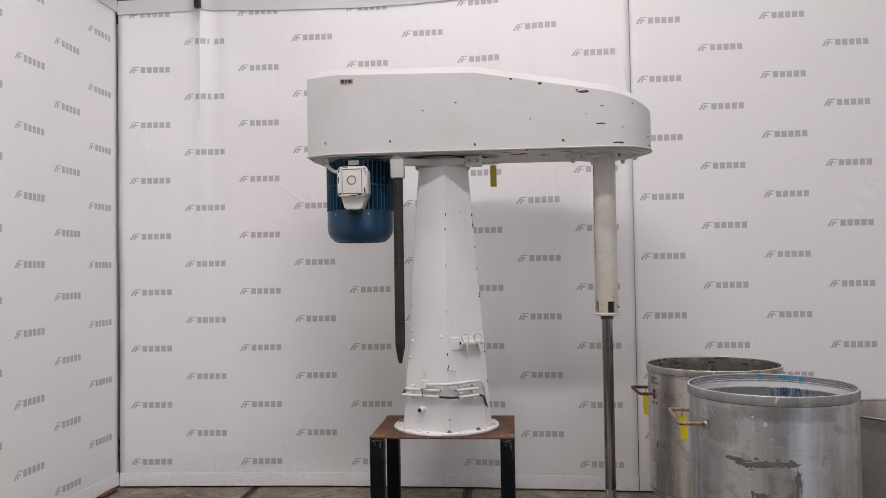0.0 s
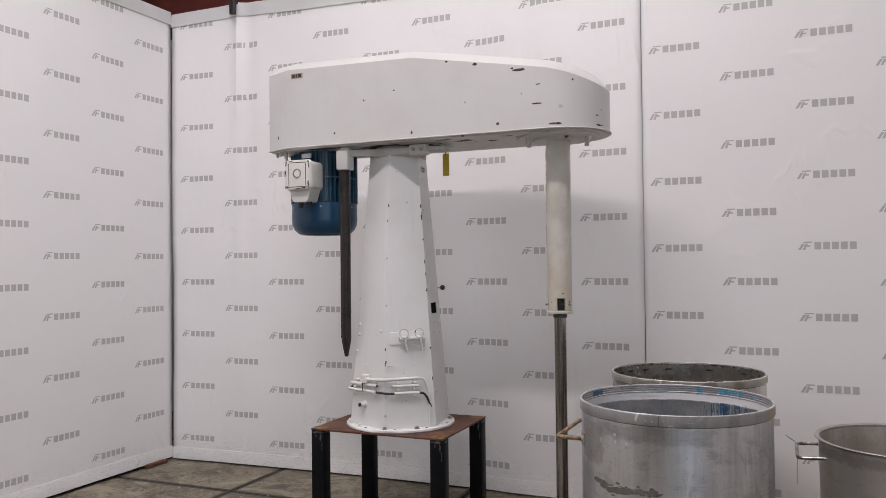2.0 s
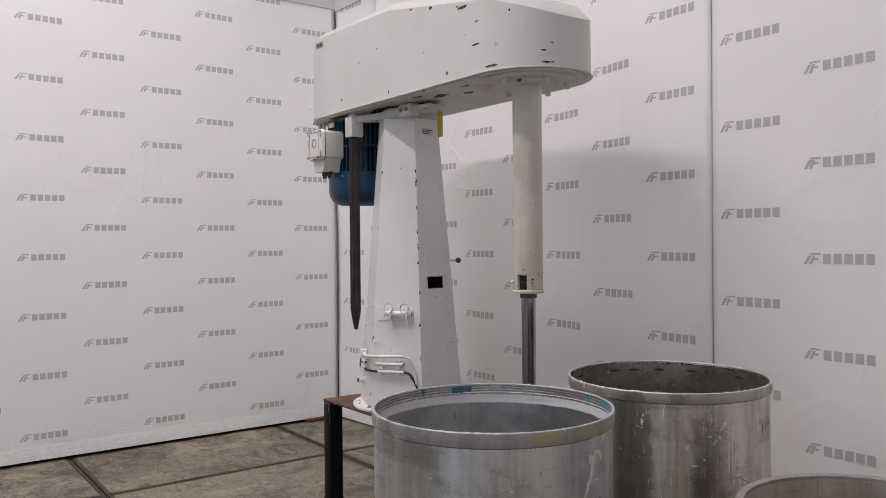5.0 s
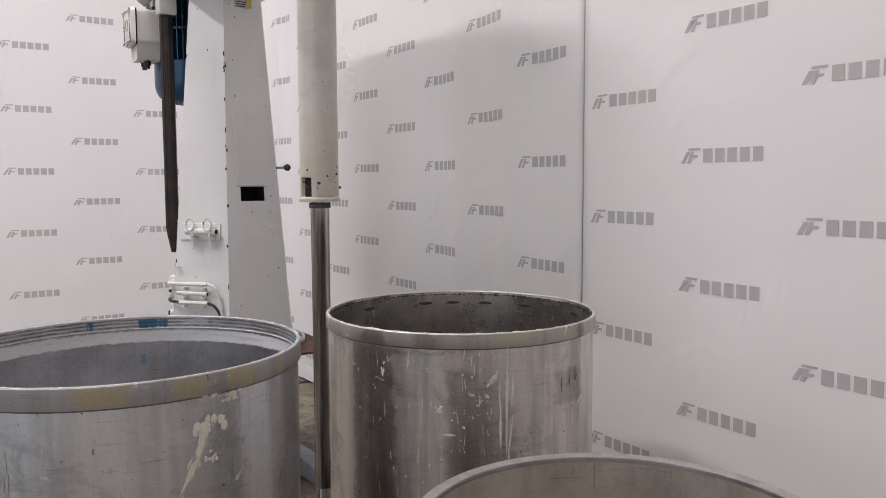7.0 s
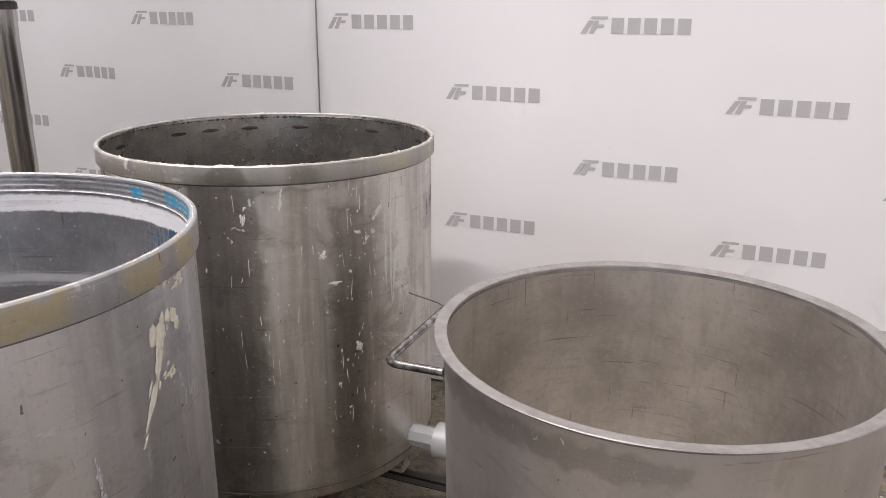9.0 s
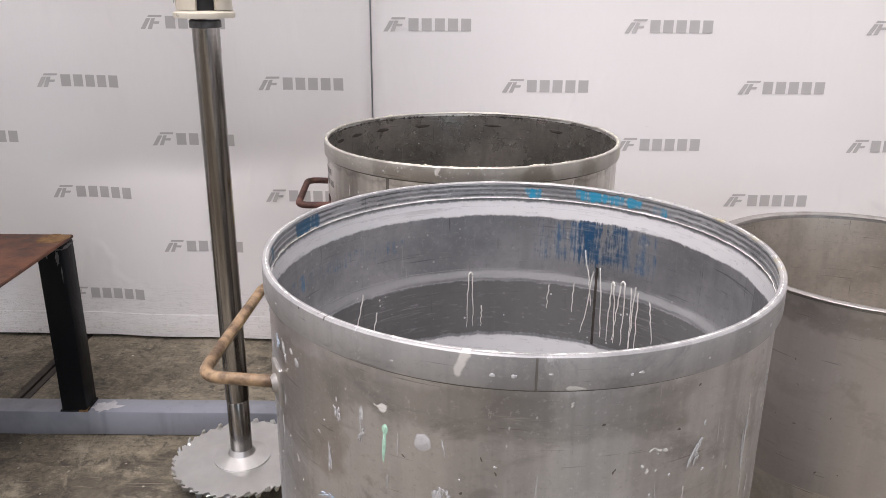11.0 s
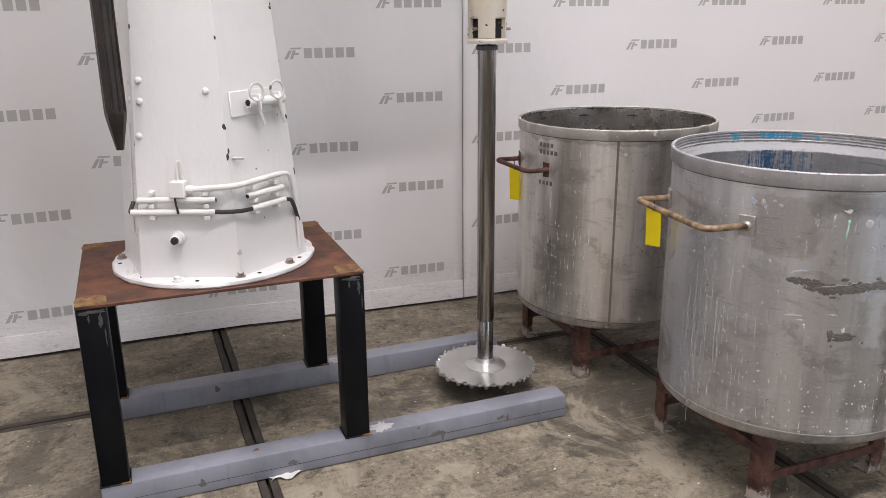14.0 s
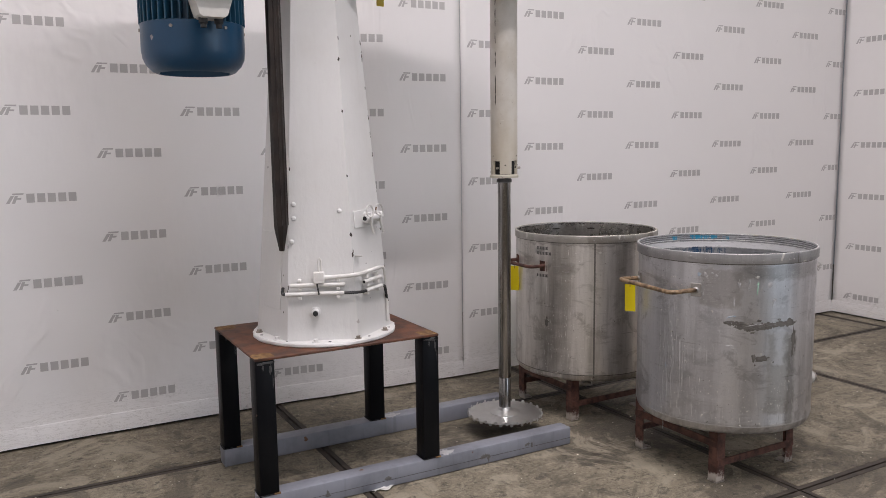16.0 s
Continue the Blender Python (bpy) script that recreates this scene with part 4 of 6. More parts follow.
# locking bar with ring pins
latch = part("latch_plate", face_box(FR, -0.098, 0.088, 1.062, 1.130, 0.0, 0.006, 0.002), WHITE_THICK, column)
part("latch_tube", face_bar(FR, [(-0.055, 1.098, 0.028), (0.085, 1.098, 0.028)], 0.013, 14), WHITE_THICK, latch)
part("tube_mouth", face_bar(FR, [(-0.0555, 1.098, 0.028), (-0.050, 1.098, 0.028)], 0.009, 12), DARK, latch)
part("tube_mouth", face_bar(FR, [(0.080, 1.098, 0.028), (0.0855, 1.098, 0.028)], 0.009, 12), DARK, latch)
for u in (-0.020, 0.062):
    part("saddle", face_box(FR, u - 0.004, u + 0.004, 1.076, 1.120, 0.004, 0.044, 0.003), WHITE_THICK, latch)
    ring = [on_face(FR, u - 0.010 + 0.022 * math.sin(2 * math.pi * i / 20), 1.125 + 0.024 * math.cos(2 * math.pi * i / 20), 0.040 + 0.004 * math.sin(2 * math.pi * i / 20)) for i in range(21)]
    pin = part("ring_pin", sweep(ring, 0.0035, 8), GREY_WHITE, latch)
    part("pin_shank", face_bar(FR, [(u - 0.012, 1.104, 0.042), (u - 0.002, 1.075, 0.036), (u + 0.008, 1.032, 0.040)], 0.005, 8), GREY_WHITE, pin)

# side door of the column, cover plate and name plate
door = part("inspection_door", face_box(LT, -0.105, 0.075, 0.742, 1.05, 0.0, 0.005, 0.002), WHITE_THICK, column, "bolted white cover")
part("cover_plate", face_box(RT, -0.068, 0.078, 1.282, 1.575, 0.0, 0.0035, 0.0015), WHITE_THICK, column, "bolted cover plate")
part("plate_lip", face_box(RT, -0.072, 0.066, 1.276, 1.284, 0.0, 0.008, 0.002), WHITE, column)
name_plate = part("name_plate", face_box(RT, -0.036, 0.040, 1.992, 2.024, 0.0, 0.003, 0.001), ALU, column, "small grey name plate")
for k in range(3):
    part("printed_bar", face_box(RT, -0.030, 0.030 - 0.010 * k, 2.016 - 0.009 * k - 0.004, 2.016 - 0.009 * k, 0.003, 0.0034, 0), RUBBER, name_plate, smooth=False)
knob_at = Vector((-0.215, 4.69, 1.353))
stem = part("lever", bar(on_face(TURN_COL + 150, -0.07, 1.353), knob_at, 0.005, 8), BOLT, column)
bm = bmesh.new()
bmesh.ops.create_uvsphere(bm, u_segments=16, v_segments=10, radius=0.0145)
bmesh.ops.translate(bm, verts=bm.verts, vec=knob_at)
part("knob", bm, RUBBER, stem, "black ball knob")

# hub between column and housing, with arm, clamp and hanging bar
hub = part("hub", merge(lathe([(0, 2.070), (0.150, 2.070), (0.156, 2.074), (0.156, 2.096), (0.150, 2.100), (0, 2.100)], CX, CY, 48), lathe([(0.115, 2.099), (0.125, 2.103), (0.125, 2.137), (0, 2.137)], CX, CY, 40)), GREY_WHITE, mixer, "grimy white turning hub")
arm = prism([(-0.60, 4.31), (-0.47, 4.36), (-0.30, 4.355), (-0.25, 4.40), (-0.36, 4.47), (-0.50, 4.43), (-0.60, 4.36)], 2.078, 2.112)
bmesh.ops.bevel(arm, geom=arm.edges[:], offset=0.004, segments=1, affect="EDGES")
part("hub_arm", arm, GREY_WHITE, hub)
lug = prism([(-0.29, 4.365), (-0.16, 4.385), (-0.075, 4.40), (-0.060, 4.42), (-0.075, 4.515), (-0.15, 4.525), (-0.27, 4.47)], 2.092, 2.112)
bmesh.ops.bevel(lug, geom=lug.edges[:], offset=0.003, segments=1, affect="EDGES")
part("hub_lug", lug, GREY_WHITE, hub)
part("clamp_block", box(-0.262, -0.165, 4.362, 4.42, 2.068, 2.125, 0.006, 2), GREY_WHITE, hub)
for x, y in ((-0.235, 4.37), (-0.19, 4.37)):
    part("bolt", bar((x, y - 0.02, 2.096), (x, y, 2.096), 0.010, 6), BOLT, hub)
for k in range(8):
    a = radians(45 * k + 10)
    part("bolt", hexagon_head(CX + 0.138 * math.cos(a), CY + 0.138 * math.sin(a), 2.100, 0.009, 0.010), GREY_WHITE, hub)

RX, RY = -0.629, 4.322
clamp = part("rod_clamp", box(RX - 0.036, RX + 0.037, RY - 0.037, RY + 0.037, 2.003, 2.112, 0.008, 2), WHITE, mixer, "white clamp holding the hanging bar")
part("clamp_cap", lathe([(0.030, 2.110), (0.030, 2.122), (0.018, 2.126), (0.016, 2.137), (0, 2.137)], RX, RY, 20), WHITE, clamp)
hang = part("hanging_bar", lathe([(0, 0.988), (0.010, 0.990), (0.0245, 1.065), (0.0275, 1.085), (0.0275, 2.006), (0, 2.006)], RX, RY, 8), ROD, mixer, "dark brown steel bar with a tapered end", smooth=False)
for a in (-100, -60, -20, -140):
    x, y = RX + 0.0262 * math.cos(radians(a)), RY + 0.0262 * math.sin(radians(a))
    part("ridge", bar((x, y, 1.09), (x, y, 2.0), 0.0032, 6), ROD, hang)

# belt housing
def plan(inset, n=22):
    pts = [(-0.955 + inset * 0.4, 4.265 + inset)]
    for i in range(n + 1):
        a = radians(-90 + 180 * i / n)
        pts.append((0.515 + (0.258 - inset) * math.cos(a), 4.523 + (0.258 - inset) * math.sin(a)))
    pts += [(-0.955 + inset * 0.4, 4.781 - inset), (-1.140 + inset, 4.695 - inset * 0.4), (-1.140 + inset, 4.351 + inset * 0.4)]
    return pts


def roof_z(x):
    """Upper edge of the housing's side."""
    if x < -0.2:
        return 2.560 + (-0.2 - x) * 0.018
    return 2.560 - (x + 0.2) * 0.172 - max(0.0, x - 0.45) ** 2 * 0.45


def build_housing():
    bm = bmesh.new()
    side, crown = plan(0.0), plan(0.055)
    # split the long sides, so that the ridge at the peak is real
    def fine(pts):
        out = []
        for i, p in enumerate(pts):
            q = pts[(i + 1) % len(pts)]
            out.append(p)
            if abs(q[0] - p[0]) > 1.0:
                for f in (-0.58, -0.2, 0.08, 0.3) if q[0] > p[0] else (0.3, 0.08, -0.2, -0.58):
                    out.append((f, p[1]))
        return out
    side, crown = fine(side), fine(crown)
    n = len(side)
    foot = [bm.verts.new((x, y, 2.137)) for x, y in side]
    low = [bm.verts.new((x, y, 2.150)) for x, y in side]
    eave = [bm.verts.new((x, y, roof_z(x))) for x, y in side]
    top = [bm.verts.new((x, y, roof_z(x) + 0.046)) for x, y in crown]
    for i in range(n):
        j = (i + 1) % n
        bm.faces.new((foot[i], foot[j], low[j], low[i]))
        bm.faces.new((low[i], low[j], eave[j], eave[i]))
        bm.faces.new((eave[i], eave[j], top[j], top[i]))
    front = sorted([v for v in top if v.co.y < 4.523 - 1e-4], key=lambda v: v.co.x)
    rear = sorted([v for v in top if v.co.y > 4.523 + 1e-4], key=lambda v: v.co.x)
    tip = [v for v in top if abs(v.co.y - 4.523) <= 1e-4 and v.co.x > 0]
    for a, b, c, d in zip(front, front[1:], rear[1:], rear):
        bm.faces.new((a, b, c, d))
    if tip:
        bm.faces.new((front[-1], tip[0], rear[-1]))
    bm.faces.new(list(reversed(foot)))
    return part("belt_housing", bm, WHITE, mixer, "long white chipped sheet housing with a sloping roof")


housing = build_housing()
part("bottom_plate", prism(plan(0.012), 2.130, 2.1372), GREY_WHITE, housing, "grimy underside plate")
rimmed = plan(-0.004)
part("bottom_seam", merge(*[bar((*a, 2.139), (*b, 2.139), 0.004, 6) for a, b in zip(rimmed, rimmed[1:] + rimmed[:1])]), GREY_WHITE, housing)
sticker = part("inventory_sticker", box(-0.935, -0.860, 4.2625, 4.266, 2.522, 2.550, 0), STICKER, housing, "small faded brown sticker", smooth=False)
for x0, x1 in ((-0.928, -0.908), (-0.904, -0.894), (-0.890, -0.868)):
    part("printed_bar", box(x0, x1, 4.2615, 4.2622, 2.527, 2.545, 0), RUBBER, sticker, smooth=False)
for x, y in ((-1.10, 4.37), (-1.06, 4.345)):
    part("bolt", hexagon_head(x, y, 2.137, 0.009, 0.030, -1), GREY_WHITE, housing)
part("cable_stub", sweep(rounded([(-1.035, 4.36, 2.137), (-1.03, 4.355, 2.085), (-0.985, 4.33, 2.05), (-0.94, 4.31, 2.045)], 0.02), 0.010, 8), GREY_WHITE, housing)

# chips down to bare metal
bm = bmesh.new()
for k, (x, z, w, h) in enumerate(((0.39, 2.436, 0.075, 0.014), (0.35, 2.447, 0.014, 0.010), (0.155, 2.487, 0.024, 0.016), (0.0, 2.518, 0.016, 0.010), (-0.20, 2.17, 0.010, 0.022), (-0.66, 2.20, 0.012, 0.016),
                                  (-1.02, 2.20, 0.008, 0.020), (-0.30, 2.40, 0.012, 0.008), (0.48, 2.356, 0.03, 0.005), (0.47, 2.262, 0.045, 0.009), (0.10, 2.30, 0.006, 0.012))):
    flake(bm, blot(k, 12, 0.7), lambda a, b, o, x=x, z=z, w=w, h=h: (x + a * w, 4.2648 - o, z + b * h))
for k, (deg, z, w, h) in enumerate(((-79, 2.158, 0.06, 0.010), (-30, 2.205, 0.025, 0.006), (-26, 2.158, 0.045, 0.008), (-60, 2.37, 0.008, 0.012), (-22, 2.235, 0.010, 0.006))):
    flake(bm, blot(k + 30, 12, 0.8), lambda a, b, o, d=deg, z=z, w=w, h=h: (0.515 + (0.2582 + o) * math.cos(radians(d) + a * w / 0.258), 4.523 + (0.2582 + o) * math.sin(radians(d) + a * w / 0.258), z + b * h))
tagged(part("chipped_paint", bm, BARE, housing, "dark chips in the paint", recalc=False), kind="stuff")

for k, (x, y, w, h) in enumerate(((-0.40, 4.40, 0.30, 0.10), (-0.25, 4.48, 0.20, 0.14), (-0.55, 4.45, 0.18, 0.10), (0.05, 4.40, 0.10, 0.05), (0.18, 4.46, 0.05, 0.04), (-0.05, 4.33, 0.08, 0.03), (-0.75, 4.32, 0.20, 0.05), (0.30, 4.35, 0.06, 0.02))):
    bm = bmesh.new()
    flake(bm, blot(k + 70, 22, 0.9), lambda a, b, o, x=x, y=y, w=w, h=h: (x + a * w, y + b * h, 2.1298 - o))
    part("grease_stain", bm, BARE, housing, recalc=False)
bm = bmesh.new()
random.seed(11)
for ridge, spots in ((TURN_COL, (1.80, 1.72, 1.52, 1.27, 1.04, 0.975, 0.96)), (TURN_COL + 60, (1.80, 1.765, 1.755, 1.748, 1.735, 1.62, 1.50, 1.435, 1.42, 1.355, 1.345, 1.20, 1.04, 0.88)), (TURN_COL - 60, (1.3, 1.0, 0.84, 0.82, 0.81))):
    for z in spots:
        h, w = random.uniform(0.008, 0.026), random.uniform(0.004, 0.009)
        side = random.choice((-1, 1))
        az = ridge + 30 * side
        flake(bm, blot(z * 9, 12, 0.8), lambda a, b, o, az=az, s=side, z=z, w=w, h=h: on_face(az, -s * (col_r(z + b * h) / 2 - 0.35 * w) + a * w, z + b * h, o))
for k in range(30):
    az, z = random.choice((FR, RT, RT, RT, RT, LT)), random.uniform(0.68, 2.0)
    u, s = random.uniform(-0.42, 0.42) * col_r(z), random.uniform(0.003, 0.007)
    flake(bm, blot(k + 3.3, 9, 0.8), lambda a, b, o, az=az, u=u, z=z, s=s: on_face(az, u + a * s, z + b * s * 1.4, o))
tagged(part("chipped_paint", bm, BARE, column, "dark chips in the paint", recalc=False), kind="stuff")

# motor
MX, MY = -0.878, 4.516
motor = part("motor", lathe([(0, 2.137), (0.150, 2.137), (0.150, 1.842), (0, 1.842)], MX, MY, 48), BLUE_DIRTY, mixer, "blue finned electric motor")
for k in range(44):
    a = 2 * math.pi * k / 44
    fin = box(0.145, 0.191, -0.0030, 0.0030, 1.838, 2.115, 0.0014)
    part("fin", moved(fin, Matrix.Translation((MX, MY, 0)) @ Matrix.Rotation(a, 4, "Z")), BLUE_DIRTY, motor, smooth=False)
part("band", lathe([(0.148, 1.985), (0.186, 1.985), (0.186, 1.975), (0.148, 1.975)], MX, MY, 44), BLUE_DIRTY, motor)
cover = part("fan_cover", lathe([(0.176, 1.842), (0.187, 1.838), (0.188, 1.745), (0.184, 1.715), (0.172, 1.690), (0.150, 1.668), (0.135, 1.662), (0.128, 1.664), (0.128, 1.670), (0, 1.670)], MX, MY, 56), BLUE, motor, "smooth blue fan cover")
part("grille", lathe([(0.126, 1.6655), (0, 1.6655)], MX, MY, 32), DARK, cover)
for k in range(-8, 9):
    d = k * 0.0145
    w = math.sqrt(max(0.0, 0.126 ** 2 - d * d))
    part("grille_wire", bar((MX - w, MY + d, 1.6635), (MX + w, MY + d, 1.6635), 0.0022, 5), BLUE, cover)
for k in range(6):
    a = radians(-125 + 60 * k)
    part("cover_screw", bar((MX + 0.184 * math.cos(a), MY + 0.184 * math.sin(a), 1.815), (MX + 0.192 * math.cos(a), MY + 0.192 * math.sin(a), 1.815), 0.006, 8), BOLT, cover)
def plate_y(x0, x1, z0, z1, y0, y1, r, inset=0.0):
    """An upright slab with rounded corners; inset narrows its front, at y0."""
    out = []
    for cx, cz, a0 in ((x1 - r, z1 - r, 0), (x0 + r, z1 - r, 90), (x0 + r, z0 + r, 180), (x1 - r, z0 + r, 270)):
        out += [(cx + r * math.cos(radians(a0 + 18 * i)), cz + r * math.sin(radians(a0 + 18 * i))) for i in range(6)]
    mx, mz = (x0 + x1) / 2, (z0 + z1) / 2
    fx, fz = 1 - 2 * inset / (x1 - x0), 1 - 2 * inset / (z1 - z0)
    bm = bmesh.new()
    back = [bm.verts.new((x, y1, z)) for x, z in out]
    front = [bm.verts.new((mx + (x - mx) * fx, y0, mz + (z - mz) * fz)) for x, z in out]
    for i in range(len(out)):
        j = (i + 1) % len(out)
        bm.faces.new((back[i], back[j], front[j], front[i]))
    bm.faces.new(list(reversed(back)))
    bm.faces.new(front)
    return bm


neck = bmesh.new()
ends = [[neck.verts.new((x, y, z)) for x, z in ((-0.930, 1.906), (-0.794, 1.906), (-0.815, 1.842), (-0.826, 1.834), (-0.900, 1.834), (-0.911, 1.842))] for y in (4.236, 4.335)]
for i in range(6):
    neck.faces.new((ends[0][i], ends[0][(i + 1) % 6], ends[1][(i + 1) % 6], ends[1][i]))
neck.faces.new(ends[0])
neck.faces.new(list(reversed(ends[1])))
tbox = part("terminal_box", merge(plate_y(-0.938, -0.786, 1.903, 2.058, 4.234, 4.345, 0.020), neck), TERMINAL, motor, "chipped light grey terminal box")
part("gasket", plate_y(-0.940, -0.784, 1.901, 2.060, 4.226, 4.235, 0.020), DARK, tbox)
lid = plate_y(-0.946, -0.778, 1.897, 2.064, 4.208, 4.2275, 0.024, 0.006)
part("box_lid", lid, TERMINAL, tbox)
part("lid_groove", merge(*[bar(p, q, 0.0016, 6) for p, q in (((-0.916, 4.2075, 1.921), (-0.916, 4.2075, 2.042)), ((-0.808, 4.2075, 1.921), (-0.808, 4.2075, 2.042)), ((-0.922, 4.2075, 1.915), (-0.802, 4.2075, 1.915)), ((-0.916, 4.2075, 2.047), (-0.808, 4.2075, 2.047)))]), DARK, tbox)
for k, (x, z, w, h) in enumerate(((-0.935, 1.99, 0.006, 0.05), (-0.930, 1.915, 0.018, 0.010), (-0.792, 1.93, 0.008, 0.04), (-0.86, 1.904, 0.05, 0.006), (-0.79, 2.03, 0.006, 0.03), (-0.90, 2.056, 0.03, 0.005), (-0.822, 1.908, 0.03, 0.008), (-0.934, 2.04, 0.007, 0.02))):
    bm = bmesh.new()
    flake(bm, blot(k + 12.5, 14, 0.9, 2.4), lambda a, b, o, x=x, z=z, w=w, h=h: (x + a * w, 4.2074 - o, z + b * h))
    part("bare_spot", bm, BARE, tbox, recalc=False)
ring = lathe([(0.026, 0.0), (0.026, 0.002), (0.019, 0.002), (0.019, 0.0)], 0, 0, 24)
part("round_mark", moved(ring, Matrix.Translation((-0.864, 4.208, 1.988)) @ Matrix.Rotation(radians(90), 4, "X")), BOLT, tbox)
for x, z in ((-0.932, 1.913), (-0.792, 1.913), (-0.932, 2.050), (-0.792, 2.050)):
    part("lid_screw", bar((x, 4.208, z), (x, 4.203, z), 0.006, 8), BOLT, tbox)
for x in (-0.890, -0.836):
    part("cable_gland", lathe([(0.0, 1.838), (0.016, 1.838), (0.016, 1.818), (0.011, 1.816), (0.011, 1.803), (0, 1.803)], x, 4.285, 12), RUBBER, tbox)
plate_on_motor = box(-0.905, -0.845, 4.318, 4.328, 2.085, 2.110, 0.001)
part("rating_plate", plate_on_motor, ALU, motor)

# bearing tube, shaft and toothed disc
bearing = part("bearing_flange", lathe([(0, 2.137), (0.208, 2.137), (0.208, 2.122), (0.204, 2.118), (0.132, 2.118), (0.128, 2.106), (0, 2.106)], SX, SY, 56), GREY_WHITE, mixer, "round white bearing flange")
for k in range(6):
    a = radians(-75 + 60 * k)
    part("bolt", hexagon_head(SX + 0.172 * math.cos(a), SY + 0.172 * math.sin(a), 2.118, 0.012, 0.026, -1), GREY_WHITE, bearing)
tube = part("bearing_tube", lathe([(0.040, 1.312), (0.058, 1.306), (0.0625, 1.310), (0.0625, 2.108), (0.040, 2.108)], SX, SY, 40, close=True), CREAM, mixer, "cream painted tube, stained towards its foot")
part("ring", lathe([(0.036, 1.230), (0.0655, 1.229), (0.067, 1.232), (0.067, 1.240), (0.062, 1.244), (0.036, 1.246)], SX, SY, 40, close=True), CREAM_PEELED, tube)
for a0, a1 in ((-48, 75), (100, 182), (218, 270)):
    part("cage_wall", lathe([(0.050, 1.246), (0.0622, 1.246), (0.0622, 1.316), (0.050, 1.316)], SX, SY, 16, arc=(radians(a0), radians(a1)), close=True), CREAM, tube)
# black cylinder added as shade behind the cage windows
part("cage_window_shade", lathe([(0.048, 1.244), (0.048, 1.318)], SX, SY, 32), DARK, tube)
for a in (-150, -30, 90):
    x, y = math.cos(radians(a)), math.sin(radians(a))
    part("set_screw", bar((SX + 0.058 * x, SY + 0.058 * y, 1.275), (SX + 0.076 * x, SY + 0.076 * y, 1.275), 0.005, 8), BOLT, tube)
rng = random.Random(31)
for k in range(16):
    bm = bmesh.new()
    az, z, w = rng.uniform(150, 400), rng.choice((rng.uniform(1.25, 1.31), rng.uniform(1.25, 1.31), rng.uniform(1.31, 1.36))), rng.uniform(0.004, 0.013)
    t, r0 = radians(az), 0.0624 if z < 1.308 else 0.0628
    flake(bm, blot(k * 1.9, 14, 0.8, 1.7), lambda a, b, o, t=t, z=z, w=w, r0=r0: (SX + (r0 + o) * math.cos(t + a * w / 0.062), SY + (r0 + o) * math.sin(t + a * w / 0.062), z + b * w * 0.8))
    part("peeled_spot", bm, BARE, tube, recalc=False)
for k in range(9):
    bm = bmesh.new()
    z, h = 1.58 + 0.055 * k + rng.uniform(-0.02, 0.02), rng.uniform(0.02, 0.07)
    flake(bm, blot(k * 2.3 + 5, 14, 0.9, 2.2), lambda a, b, o, z=z, h=h: (SX + (0.0628 + o) * math.cos(radians(199) + a * 0.08), SY + (0.0628 + o) * math.sin(radians(199) + a * 0.08), z + b * h))
    part("peeled_spot", bm, BARE, tube, recalc=False)
shaft = part("shaft", lathe([(0, 0.100), (0.0285, 0.100), (0.0285, 0.264), (0.0272, 0.266), (0.0272, 0.269), (0.0300, 0.271), (0.0300, 1.150), (0.0308, 1.153), (0.0308, 1.330), (0, 1.330)], SX, SY, 32), SHAFT, mixer, "long stained steel shaft")
part("lock_collar", lathe([(0.028, 1.206), (0.0355, 1.208), (0.0355, 1.222), (0.030, 1.226)], SX, SY, 32), SCRAPED, shaft)


def build_disc():
    bm = bmesh.new()
    n, r = 44, 0.180
    z0, z1 = 0.088, 0.092
    saw = lambda i: r + 0.004 if i % 2 else r - 0.008
    lo = [bm.verts.new((SX + saw(i) * math.cos(2 * math.pi * (i - 0.6 * (i % 2)) / (2 * n)), SY + saw(i) * math.sin(2 * math.pi * (i - 0.6 * (i % 2)) / (2 * n)), z0)) for i in range(2 * n)]
    hi = [bm.verts.new((v.co.x, v.co.y, z1)) for v in lo]
    for i in range(2 * n):
        j = (i + 1) % (2 * n)
        bm.faces.new((lo[i], lo[j], hi[j], hi[i]))
    bm.faces.new(list(reversed(lo)))
    bm.faces.new(hi)
    return part("stirring_disc", bm, BRIGHT, mixer, "bright toothed steel disc", smooth=False)


disc = build_disc()
for k in range(44):
    a = 2 * math.pi * k / 44
    m = Matrix.Translation((SX, SY, 0.090)) @ Matrix.Rotation(a, 4, "Z") @ Matrix.Translation((0.177, 0.004, 0)) @ Matrix.Rotation(radians(24), 4, "Z")
    s = 1 if k % 2 else -1
    tooth = box(-0.0015, 0.0025, -0.0090, 0.0090, min(0, s * 0.011), max(0, s * 0.011), 0)
    for v in tooth.verts:
        if v.co.z * s > 0.008:
            v.co.y *= 0.6
    part("tooth", moved(tooth, m), BRIGHT, disc, smooth=False)
part("disc_hub", lathe([(0.0, 0.091), (0.074, 0.091), (0.074, 0.095), (0.060, 0.099), (0.036, 0.108), (0.0285, 0.122), (0, 0.122)], SX, SY, 40), BRIGHT, disc)
part("hub_washer", lathe([(0, 0.070), (0.05, 0.070), (0.055, 0.088), (0, 0.088)], SX, SY, 24), BRIGHT, disc)


